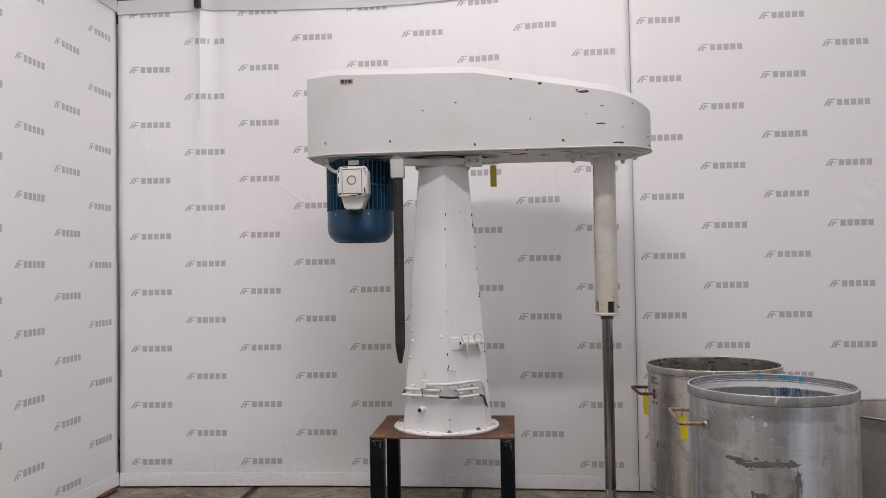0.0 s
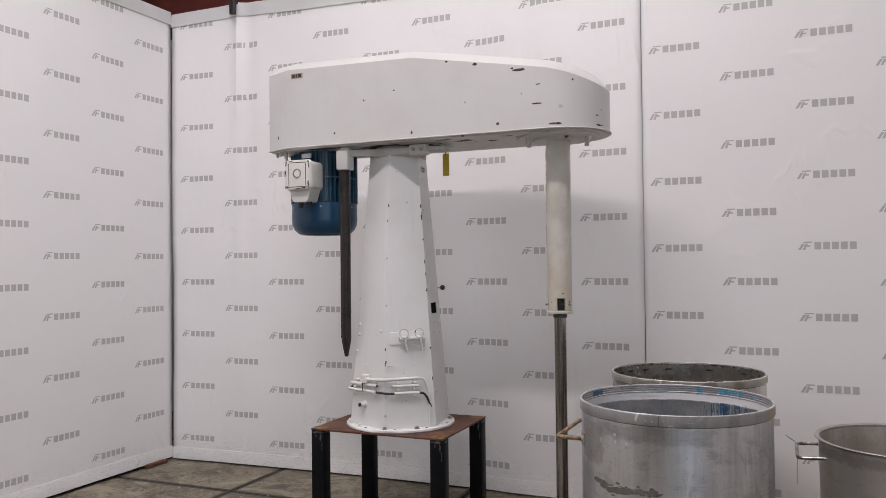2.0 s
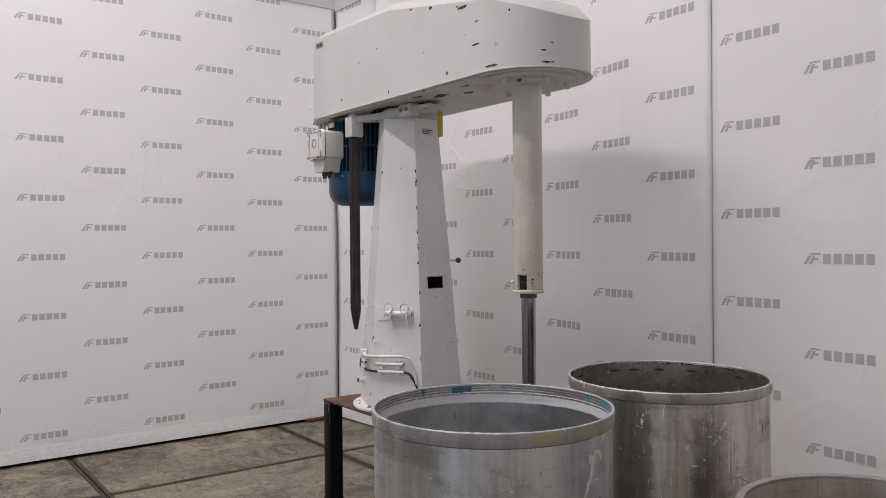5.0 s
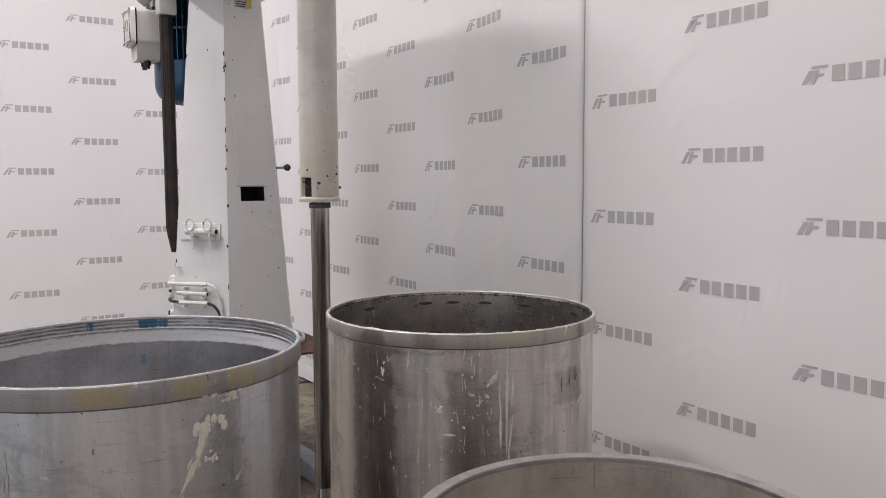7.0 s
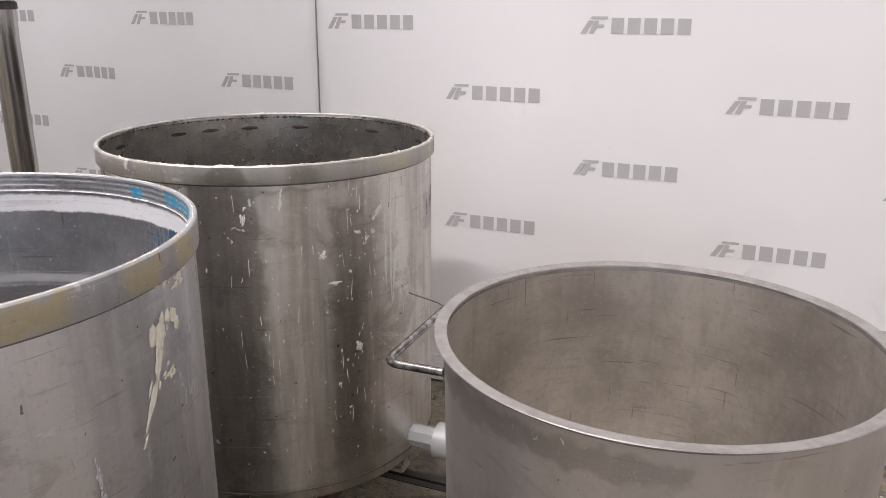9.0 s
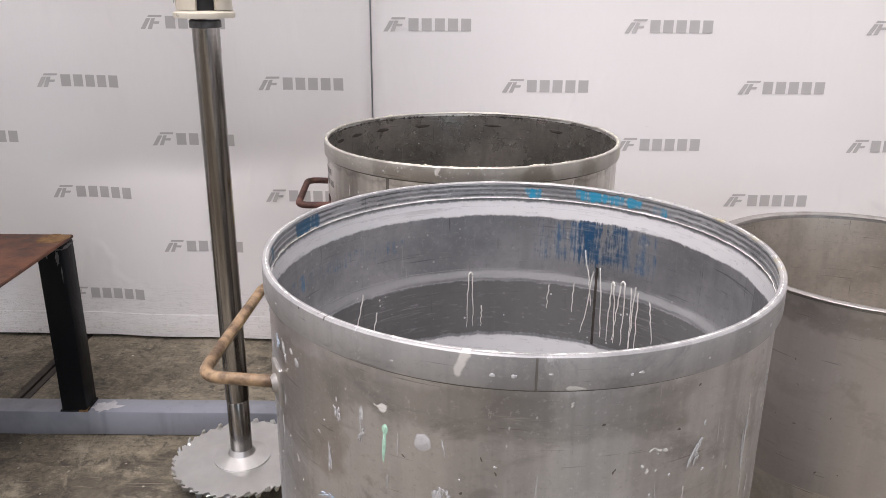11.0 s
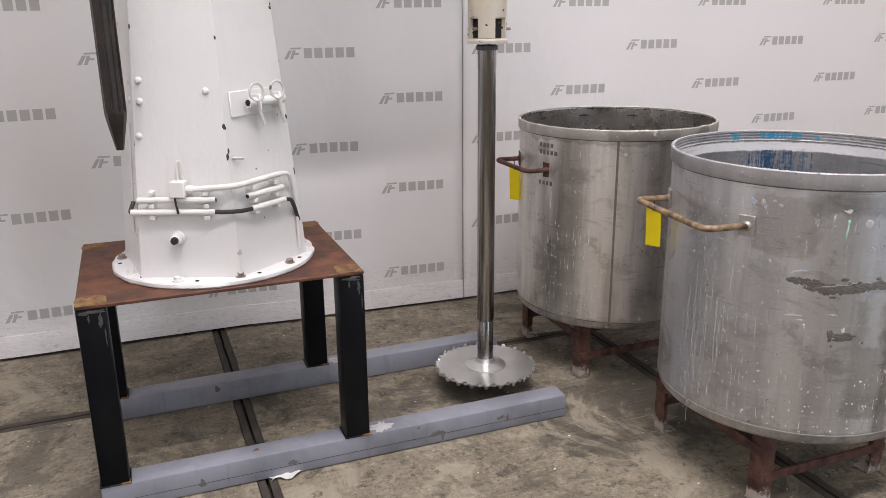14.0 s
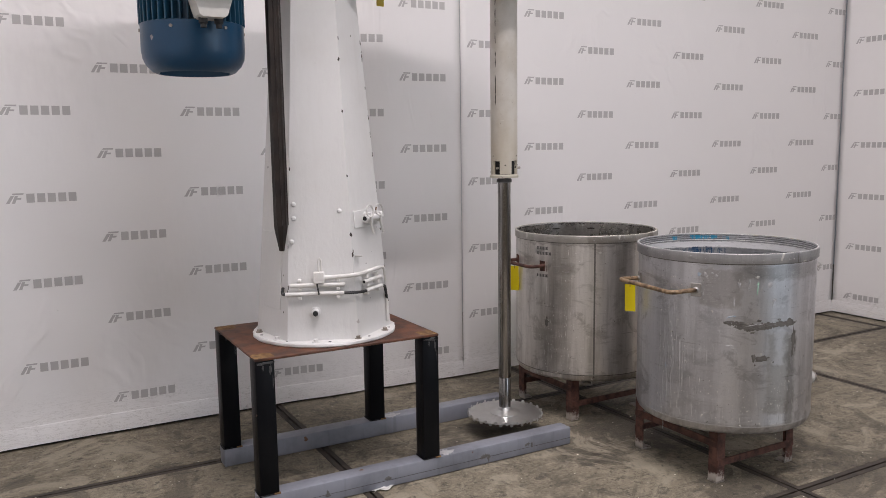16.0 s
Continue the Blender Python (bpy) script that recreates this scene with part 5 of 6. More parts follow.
# ---- hanging tags ----
def tag(name, x, y, z, w, h, yaw, lean, material, label, string):
    ob = thing(name, (x, y, z), label, "tag", "yellow tags")
    bm = box(-w / 2, w / 2, -0.0012, 0.0012, -h, 0, 0.0005)
    part("card", moved(bm, Matrix.Translation((x, y, z)) @ Matrix.Rotation(radians(yaw), 4, "Z") @ Matrix.Rotation(radians(lean), 4, "X")), material, ob)
    part("string", sweep(rounded([(x, y, z - 0.012)] + string, 0.01), 0.0018, 6), RUBBER, ob)
    return ob


tag("yellow_tag", -0.108, 4.505, 2.085, 0.036, 0.122, 8, 0, DULL_YELLOW, "dull yellow tag hanging from the mixer's hub", [(-0.109, 4.503, 2.098)])


# ---- drums ----
def drum(name, label, cx, cy, r, rim_r, rim_z, rim_low, foot_z, outer, inner, rim_mat):
    ob = thing(name, (cx, cy, 0), label, "drum", "mixing drums")
    prof = [(0, foot_z - 0.004), (r * 0.88, foot_z - 0.004), (r * 0.955, foot_z + 0.000), (r * 0.978, foot_z + 0.006), (r * 0.990, foot_z + 0.016), (r * 0.9955, foot_z + 0.030), (r * 1.0025, foot_z + 0.036), (r, foot_z + 0.045)]
    for k in range(1, 11):
        prof.append((r, foot_z + 0.045 + (rim_z - 0.01 - foot_z - 0.045) * k / 10))
    part("shell", lathe(prof, cx, cy, 112, r), outer, ob, recalc=True)
    ri = r - 0.004
    inn = [(ri + 0.002, rim_z - 0.002)]
    for k in range(1, 9):
        inn.append((ri, rim_z - 0.002 - (rim_z - foot_z - 0.04) * k / 8))
    inn += [(ri * 0.95, foot_z + 0.012), (0, foot_z + 0.004)]
    part("lining", lathe(inn, cx, cy, 112, r), inner, ob)
    part("rim_band", lathe([(r - 0.003, rim_low), (rim_r - 0.001, rim_low), (rim_r, rim_low + 0.0015), (rim_r, rim_z - 0.002), (rim_r - 0.0018, rim_z), (r - 0.002, rim_z), (r - 0.0036, rim_z - 0.002), (r - 0.0036, rim_z - 0.003)], cx, cy, 112, r), rim_mat, ob, "wide flat rim band")
    # dark ring: grime, with the rim band's shadow line painted in
    part("rim_grime_shadow", lathe([(r + 0.0004, rim_low - 0.004), (r + 0.0008, rim_low - 0.002), (r + 0.0008, rim_low + 0.001)], cx, cy, 96), STAIN, ob)
    return ob


def leg_frame(ob, cx, cy, half_x, half_y, top, material):
    """Four angle-iron legs with cross bars under a drum."""
    fr = part("leg_frame", merge(
        box(cx - half_x, cx + half_x, cy - half_y - 0.004, cy - half_y + 0.004, 0.072, 0.100, 0.001), box(cx - half_x, cx + half_x, cy + half_y - 0.004, cy + half_y + 0.004, 0.072, 0.100, 0.001),
        box(cx - half_x - 0.004, cx - half_x + 0.004, cy - half_y, cy + half_y, 0.150, 0.180, 0.001), box(cx + half_x - 0.004, cx + half_x + 0.004, cy - half_y, cy + half_y, 0.150, 0.180, 0.001),
        box(cx - half_x, cx + half_x, cy - 0.02, cy + 0.02, top - 0.012, top - 0.004, 0.001)), material, ob, "rusty red-brown leg frame")
    for sx in (-1, 1):
        for sy in (-1, 1):
            x, y = cx + sx * half_x, cy + sy * half_y
            l = [(0, 0), (-sx * 0.045, 0), (-sx * 0.045, -sy * 0.006), (-sx * 0.006, -sy * 0.006), (-sx * 0.006, -sy * 0.045), (0, -sy * 0.045)]
            leg = part("leg", prism([(x + a, y + b) for a, b in l], 0.004, top), material, fr)
            part("foot_plate", box(min(x, x - sx * 0.05), max(x, x - sx * 0.05), min(y, y - sy * 0.05), max(y, y - sy * 0.05), 0.0, 0.008, 0.001), material, fr)
    return fr


def u_handle(ob, pts, r, material, label, plates=None):
    h = part("handle", sweep(rounded(pts, 0.03, 6), r, 12), material, ob, label)
    for p, n in plates or ():
        bm = box(-0.005, 0.0018, -0.022, 0.022, -0.026, 0.026, 0.0015)
        for v in bm.verts:
            v.co.yz = (v.co.y + 0.004 * noise.noise((v.co.y * 60, v.co.z * 60, 3.0)), v.co.z + 0.004 * noise.noise((v.co.y * 60, v.co.z * 60, 8.0)))
        part("handle_plate", moved(bm, Matrix.Translation(p) @ Matrix.Rotation(math.atan2(n[1], n[0]), 4, "Z")), material if r < 0.0086 else PLATE, h)
        part("weld_bead", moved(lathe([(r * 0.9, 0.0), (r * 1.55, 0.0015), (r * 1.35, 0.006), (r * 0.9, 0.009)], 0, 0, 14), Matrix.Translation(p) @ Matrix.Rotation(math.atan2(n[1], n[0]), 4, "Z") @ Matrix.Rotation(radians(90), 4, "Y")), material if r < 0.0086 else PLATE, h)
    return h


T1, T2, T3 = (1.155, 3.768), (1.118, 4.658), (2.031, 4.367)
BLUE_DRIP, WHITE_CRUST = (0.0, 0.060, 0.15), (0.72, 0.72, 0.73)
R_BODY = 0.3645


def u_at(az, r=R_BODY):
    return radians(az % 360) * r


# the pale patch at 252-262 degrees is a sheen painted into the colour
outer_1 = tank_steel("drum_steel_light", (0.80, 0.805, 0.83), (0.36, 0.36, 0.375), 0.34, 0.07, 0.0, streak=0.42, drawn=0.3, patches=
                     [(u_at(205), u_at(233), 0.735, 0.895, (0.34, 0.32, 0.30), 0.55), (u_at(247), u_at(268), 0.30, 0.64, (0.33, 0.31, 0.28), 0.5), (u_at(252), u_at(262), 0.50, 0.66, (0.70, 0.70, 0.72), 0.7), (u_at(262), u_at(272), 0.24, 0.62, (0.20, 0.19, 0.18), 0.6), (u_at(225), u_at(300), 0.84, 0.912, (0.26, 0.255, 0.25), 0.45), (u_at(176), u_at(196), 0.24, 0.70, (0.62, 0.62, 0.63), 0.35)])
# the dark band from 0.64 to 0.754 paints shade into the drum's depth
inner_1 = tank_lining("drum_lining_painted", [(0.9455, 0.9485, (0.72, 0.72, 0.72), 0.9, True), (0.9415, 0.9455, (0.07, 0.07, 0.07), 0.85, True), (0.9385, 0.9410, (0.70, 0.70, 0.70), 0.9, True), (0.9330, 0.9380, (0.10, 0.10, 0.10), 0.8, True),
                                              (0.9295, 0.9325, (0.72, 0.72, 0.72), 0.95, True), (0.9245, 0.9290, (0.09, 0.09, 0.09), 0.85, True), (0.9205, 0.9240, (0.70, 0.70, 0.70), 0.9, True), (0.9165, 0.9200, (0.13, 0.13, 0.13), 0.7, True),
                                              (0.884, 0.9165, WHITE_CRUST, 1.0, False), (0.9035, 0.9050, (0.36, 0.36, 0.37), 0.8, True), (0.757, 0.776, (0.42, 0.425, 0.43), 0.8, False),
                                              (0.64, 0.754, (0.09, 0.09, 0.086), 0.85, False), (0.7765, 0.7785, (0.62, 0.62, 0.62), 0.9, True), (0.7530, 0.7550, (0.62, 0.62, 0.62), 0.9, True), (0.30, 0.638, WHITE_CRUST, 0.95, False)],
                      [(u_at(44), u_at(70), 0.905, 0.949, (0.0, 0.27, 0.46), 0.54), (u_at(75), u_at(85), 0.895, 0.947, (0.0, 0.27, 0.46), 0.54), (u_at(36), u_at(46), 0.90, 0.945, (0.0, 0.27, 0.46), 0.52), (u_at(48), u_at(68), 0.72, 0.895, (0.0, 0.035, 0.09), 0.54), (u_at(38), u_at(82), 0.72, 0.89, BLUE_DRIP, 0.51),
                       (u_at(118), u_at(172), 0.79, 0.86, (0.12, 0.27, 0.46), 0.46), (u_at(150), u_at(166), 0.900, 0.950, (0.01, 0.10, 0.20), 0.62), (u_at(178), u_at(186), 0.900, 0.950, (0.01, 0.12, 0.22), 0.58)], light=(0.58, 0.585, 0.60), dark=(0.33, 0.335, 0.345))
outer_2 = tank_steel("drum_steel_dull", (0.73, 0.705, 0.67), (0.37, 0.348, 0.315), 0.31, 0.08, -0.02, streak=0.8, patches=
                     [(u_at(208), u_at(224), 0.745, 0.81, (0.30, 0.28, 0.25), 0.7), (u_at(237), u_at(240), 0.22, 0.9, (0.16, 0.125, 0.09), 0.55), (u_at(185), u_at(199), 0.84, 0.88, (0.2, 0.19, 0.18), 0.6), (u_at(276), u_at(300), 0.20, 0.90, (0.17, 0.145, 0.115), 0.5), (u_at(317), u_at(331), 0.28, 0.86, (0.22, 0.19, 0.155), 0.4), (u_at(4), u_at(24), 0.74, 0.84, (0.15, 0.135, 0.12), 0.4), (u_at(178), u_at(330), 0.885, 0.908, (0.12, 0.105, 0.09), 0.5)])
inner_2 = tank_lining("drum_lining_dull", [(0.930, 0.938, (0.6, 0.6, 0.58), 0.9, True)], (), (0.62, 0.595, 0.56), (0.30, 0.285, 0.26), 0.19)
outer_3 = tank_steel("pot_steel", (0.70, 0.67, 0.645), (0.50, 0.475, 0.45), 0.42, 0.02, -0.05, [(u_at(150, 0.338), u_at(290, 0.338), 0.655, 0.708, (0.26, 0.23, 0.21), 0.45)], drawn=0.15, streak=0.3)
inner_3 = tank_lining("pot_lining", [(0.0, 0.001, (0.4, 0.4, 0.4), 0.0, False)], (), (0.80, 0.76, 0.70), (0.50, 0.47, 0.425))
rim_steel = tank_steel("rim_steel", (0.52, 0.52, 0.525), (0.25, 0.25, 0.255), 0.48, 0.08, -0.02, metal=0.45, drawn=0.0, streak=0.35, patches=
                      [(u_at(a), u_at(b), 0.905, 0.956, (0.46, 0.40, 0.25), 0.85) for a, b in ((336, 352), (1, 13), (16, 30), (36, 44))])
rim_stained = tank_steel("rim_steel_stained", (0.60, 0.59, 0.565), (0.36, 0.34, 0.30), 0.45, 0.25, 0.02, metal=0.6, drawn=0.0, streak=0.4, patches=
                         [(u_at(a), u_at(b), 0.900, 0.946, c, 0.8) for a, b, c in ((334, 352, (0.55, 0.53, 0.42)), (2, 14, (0.50, 0.48, 0.38)), (356, 359, (0.16, 0.14, 0.11)), (282, 296, (0.24, 0.22, 0.19)), (306, 318, (0.30, 0.28, 0.24)), (230, 262, (0.30, 0.28, 0.25)), (16, 24, (0.20, 0.18, 0.14)))])

d1 = drum("mixing_drum", "open steel drum with white and blue paint inside, rusty legs", *T1, R_BODY, 0.371, 0.951, 0.911, 0.222, outer_1, inner_1, rim_steel)
leg_frame(d1, 1.135, 3.79, 0.235, 0.238, 0.215, RED_RUST)
u_handle(d1, [(0.822, 3.619, 0.800), (0.708, 3.640, 0.796), (0.728, 3.966, 0.804), (0.832, 3.957, 0.800)], 0.0088, TAN_RUST, "rusty bar handle", [((0.8205, 3.6165, 0.800), (-0.91, -0.415)), ((0.838, 3.955, 0.800), (-0.87, 0.49))])
d2 = drum("mixing_drum", "open dull steel drum with paint splashes on rusty legs", *T2, R_BODY - 0.002, 0.369, 0.941, 0.906, 0.215, outer_2, inner_2, rim_stained)
leg_frame(d2, 1.105, 4.675, 0.238, 0.232, 0.208, RED_RUST)
u_handle(d2, [(0.771, 4.555, 0.784), (0.690, 4.552, 0.784), (0.677, 4.785, 0.790), (0.779, 4.79, 0.786)], 0.0085, RED_RUST, "rusty red bar handle", [((0.772, 4.556, 0.782), (-0.95, -0.31)), ((0.779, 4.79, 0.786), (-0.93, 0.36))])



def on_drum(c, r, az, z, a, b, out):
    t = radians(az) + a / r
    return (c[0] + (r + out) * math.cos(t), c[1] + (r + out) * math.sin(t), z + b)


def splash(bm, c, r, az, z, w, h, seed, lean=0.0, rough=0.8):
    """One blot of dried paint on a drum; a leaning one is a run or a smear."""
    flake(bm, blot(seed, 12 if max(w, h) < 0.03 else 30, rough, 1.7 if max(w, h) < 0.012 else 3.0), lambda a, b, o: on_drum(c, r, az, z, a * w + b * lean, b * h, o * (0.8 if max(w, h) < 0.03 else 0.6)))


def scatter(bm, c, r, az, z, w, h, seed, lean, mat):
    """A torn splash: a core and loose bits round it."""
    rng = random.Random(int(seed * 10))
    core = 1.0 if mat is STAIN or max(w, h) > 6 * min(w, h) else 0.62
    splash(bm, c, r, az, z, w * core, h * core, seed, lean * core, 0.9)
    for k in range(int(min(14, 3 + 500 * max(w, h)))):
        du, dv = rng.gauss(0, 0.36), rng.gauss(0, 0.36)
        s = rng.uniform(0.12, 0.42)
        splash(bm, c, r, az + math.degrees((du * w + dv * lean) / r), z + dv * h, w * s + 0.001, h * s + 0.001, seed + k, lean * s, 0.8)


def spatter(ob, c, r, seed, count, zones, paint, big=0.10):
    """Small flecks and thin runs; zones: az0, az1, z0, z1."""
    rng = random.Random(seed)
    bm = bmesh.new()
    for k in range(count):
        a0, a1, z0, z1 = rng.choice(zones)
        az, z = rng.uniform(a0, a1), rng.uniform(z0, z1)
        kind = rng.random()
        if kind < 0.62:
            s = rng.uniform(0.0015, 0.0042)
            splash(bm, c, r, az, z, s * 0.8, s * rng.uniform(0.7, 2.2), k + seed, 0, 1.0)
        elif kind < 1.0 - big:
            splash(bm, c, r, az, z, rng.uniform(0.0009, 0.002), rng.uniform(0.010, 0.04), k + seed, rng.uniform(-0.004, 0.004))
        else:
            s = rng.uniform(0.003, 0.006)
            splash(bm, c, r, az, z, s, s * rng.uniform(0.5, 1.3), k + seed, 0, 1.4)
    return tagged(part("paint_spatter", bm, paint, ob, "fine white paint spatter", recalc=False), kind="stuff")


spatter(d1, T1, R_BODY, 5, 460, ((175, 215, 0.25, 0.88), (175, 200, 0.25, 0.88), (200, 290, 0.25, 0.88), (290, 400, 0.45, 0.90)), PAINT_DULL)
spatter(d1, T1, R_BODY + 0.0003, 27, 150, ((176, 200, 0.25, 0.86), (205, 275, 0.25, 0.48), (205, 275, 0.26, 0.42)), PAINT_WHITE, 0.30)
rng = random.Random(77)
bm = bmesh.new()
for k in range(64):
    az = rng.choice((rng.gauss(184, 3), rng.gauss(190, 4), rng.gauss(196, 6), rng.gauss(215, 10)))
    h = rng.uniform(0.015, 0.20) * (rng.choice((0.3, 1.0)) if az < 200 else 0.3)
    splash(bm, T1, R_BODY, az, rng.uniform(0.28, 0.66), rng.choice((0.0010, 0.0014, 0.002, 0.004)), h, k, rng.uniform(-0.003, 0.003), 1.5)
tagged(part("paint_run_spatter", bm, PAINT_DULL, d1, "thin white paint runs down the shell", recalc=False), kind="stuff")
spatter(d2, T2, R_BODY - 0.002, 8, 430, ((178, 260, 0.23, 0.88), (190, 235, 0.24, 0.6), (260, 340, 0.3, 0.9), (325, 350, 0.4, 0.9), (290, 350, 0.4, 0.9)), PAINT_WHITE)
for mat, blots in ((PAINT_DULL, ((252, 0.765, 0.018, 0.03, 0), (209.5, 0.868, 0.010, 0.016, 0), (211, 0.856, 0.012, 0.012, 0), (230, 0.83, 0.012, 0.03, 0), (236, 0.815, 0.008, 0.03, 0.01),
                                   (241, 0.672, 0.036, 0.012, 0.05), (225, 0.585, 0.055, 0.005, 0), (228, 0.574, 0.03, 0.005, 0), (230, 0.56, 0.014, 0.014, 0), (227, 0.765, 0.007, 0.04, 0), (240, 0.595, 0.03, 0.006, 0),
                                   (300, 0.80, 0.02, 0.05, 0.01), (308, 0.70, 0.05, 0.008, 0), (318, 0.78, 0.01, 0.09, 0), (345, 0.80, 0.03, 0.012, 0), (352, 0.72, 0.012, 0.035, 0), (330, 0.83, 0.012, 0.012, 0), (186, 0.60, 0.006, 0.36, 0), (190, 0.56, 0.004, 0.28, 0), (183, 0.5, 0.008, 0.40, 0))),
                   (PAINT_CREAM, ((10.5, 0.848, 0.034, 0.045, 0), (9, 0.815, 0.020, 0.05, 0.012), (6.5, 0.776, 0.014, 0.06, 0.03), (12.5, 0.792, 0.018, 0.016, 0), (14, 0.913, 0.03, 0.024, 0), (20, 0.902, 0.03, 0.018, 0))),
                   (PAINT_BLUE, ((225, 0.700, 0.026, 0.020, 0.02), (206, 0.862, 0.03, 0.02, 0), (184, 0.47, 0.008, 0.02, 0))),
                   (STAIN, ((226, 0.676, 0.08, 0.024, -0.01), (232, 0.664, 0.10, 0.032, 0), (238, 0.660, 0.10, 0.036, 0), (244, 0.664, 0.10, 0.040, 0), (250, 0.668, 0.10, 0.034, 0), (257, 0.674, 0.10, 0.030, 0), (264, 0.672, 0.10, 0.034, 0),
                            (245, 0.535, 0.09, 0.030, 0), (240, 0.540, 0.03, 0.03, 0), (268, 0.60, 0.035, 0.12, 0)))):
    bm = bmesh.new()
    for k, (az, z, w, h, lean) in enumerate(blots):
        scatter(bm, T1, R_BODY + (0.0004 if mat is not STAIN else 0.0), az, z, w * (1.0 if mat is PAINT_CREAM else 0.55), h * (1.0 if mat is PAINT_CREAM else 0.7), k * 3.7 + 1.1, lean, mat)
    tagged(part("paint_splash" if mat is not STAIN else "residue", bm, mat, d1, recalc=False), kind="stuff")
for mat, blots in ((PAINT_WHITE, ((343.5, 0.76, 0.009, 0.30, 0), (341, 0.72, 0.006, 0.12, 0), (346, 0.80, 0.007, 0.06, 0), (345, 0.69, 0.008, 0.08, 0.006), (295, 0.84, 0.010, 0.030, 0.004), (306, 0.87, 0.008, 0.030, 0.004), (338, 0.83, 0.02, 0.03, 0.01),
                                   (336, 0.79, 0.018, 0.014, 0), (333, 0.78, 0.012, 0.02, 0), (318, 0.76, 0.03, 0.012, 0), (322, 0.70, 0.035, 0.006, 0), (330, 0.55, 0.02, 0.03, 0), (200, 0.68, 0.006, 0.05, 0))),
                   (STAIN, ((200, 0.50, 0.03, 0.05, 0), (18, 0.81, 0.016, 0.03, 0.004), (14, 0.80, 0.012, 0.02, 0), (9, 0.80, 0.010, 0.024, 0)))):
    bm = bmesh.new()
    for k, (az, z, w, h, lean) in enumerate(blots):
        scatter(bm, T2, R_BODY - 0.002, az, z, w * 0.55, h * 0.8, k * 2.9 + 0.7, lean, mat)
    tagged(part("paint_splash" if mat is not STAIN else "residue", bm, mat, d2, recalc=False), kind="stuff")
# a mint run with a heavy head, and round pale drops
bm = bmesh.new()
splash(bm, T1, R_BODY, 241.3, 0.833, 0.0085, 0.014, 3.0, 0, 0.4)
splash(bm, T1, R_BODY, 241.1, 0.812, 0.0046, 0.044, 5.0, 0.003, 0.3)
part("paint_run", bm, PAINT_MINT, d1, "pale mint paint run", recalc=False)
for az, z, w, h, seed in ((248.9, 0.829, 0.020, 0.022, 1.0), (209.8, 0.866, 0.012, 0.017, 2.0), (214, 0.872, 0.010, 0.009, 4.0), (216.5, 0.862, 0.011, 0.012, 6.0), (236, 0.842, 0.006, 0.020, 8.0)):
    bm = bmesh.new()
    splash(bm, T1, R_BODY, az, z, w, h, seed, 0, 0.45)
    part("paint_drop", bm, PAINT_DULL, d1, recalc=False)
# thin runs of paint inside the light drum, and worn slots inside the dull one
rng = random.Random(41)
for az, z0, z1, lean in ((99.6, 0.765, 0.655, 0.3), (98.2, 0.762, 0.655, -0.2), (95.2, 0.70, 0.655, 0.1), (136, 0.765, 0.67, 4.0), (131, 0.72, 0.655, 2.0), (58, 0.80, 0.66, -1.5), (60, 0.79, 0.66, 3.0),
                         (54, 0.775, 0.655, 0.5), (53, 0.77, 0.655, -1.0), (51, 0.775, 0.66, 1.5), (49.5, 0.78, 0.655, 0.3), (47.5, 0.775, 0.655, -0.8), (46, 0.78, 0.65, 1.0), (45, 0.77, 0.65, 0), (63, 0.83, 0.72, -3.0), (66, 0.76, 0.70, 0.4), (74, 0.75, 0.70, 0.3), (41, 0.76, 0.68, -2.0)):
    pts = []
    for i in range(9):
        f = i / 8
        pts.append(on_drum(T1, R_BODY - 0.0048, az + lean * f + rng.uniform(-0.25, 0.25), z0 + (z1 - z0) * f, 0, 0, 0))
    part("paint_run", sweep(pts, 0.0012, 5, [0.0015 - 0.0008 * i / 8 for i in range(9)]), PAINT_WHITE, d1)
for az0, az1, z in ((98.2, 99.6, 0.765), (53, 54, 0.772), (49.5, 51, 0.778)):
    pts = [on_drum(T1, R_BODY - 0.005, az0 + (az1 - az0) * i / 6, z + 0.006 * math.sin(math.pi * i / 6), 0, 0, 0) for i in range(7)]
    part("paint_run", sweep(pts, 0.0018, 5), PAINT_WHITE, d1)
for az in (46, 78, 112, 133, 150, 164, 197):
    bm = bmesh.new()
    flake(bm, blot(az, 16, 0.3), lambda a, b, o, az=az: on_drum(T2, R_BODY - 0.0065, az, 0.904, a * 0.046, b * 0.009, -o))
    part("slot", bm, BARE, d2, recalc=False)
part("weld_seam", lathe([(R_BODY - 0.003, 0.235), (R_BODY - 0.0012, 0.237), (R_BODY - 0.0012, 0.903)], *T2, 2, arc=(radians(237.6), radians(238.9))), STAIN, d2, "dark vertical weld seam")
part("rim_seam", lathe([(0.3705, 0.911), (0.3716, 0.913), (0.3716, 0.949)], *T1, 2, arc=(radians(268.1), radians(268.5))), STAIN, d1)
part("weld_seam", lathe([(R_BODY - 0.0044, 0.640), (R_BODY - 0.0048, 0.642), (R_BODY - 0.0048, 0.800)], *T1, 2, arc=(radians(58.7), radians(59.5))), BARE, d1, "dark vertical weld inside the drum")
# worn dark marks beside the handle
for row, cols in ((0.872, 4), (0.846, 5), (0.735, 4)):
    for k in range(cols):
        bm = bmesh.new()
        flake(bm, [(-0.5, -0.5), (0.1, -0.46), (0.5, -0.5), (0.44, 0.5), (-0.2, 0.45), (-0.5, 0.5)], lambda a, b, o, k=k, row=row: on_drum(T2, R_BODY - 0.0022, 191 + 2.9 * k, row, a * 0.013, b * 0.016, o * 0.6))
        part("worn_mark", bm, SCUFF, d2, recalc=False)
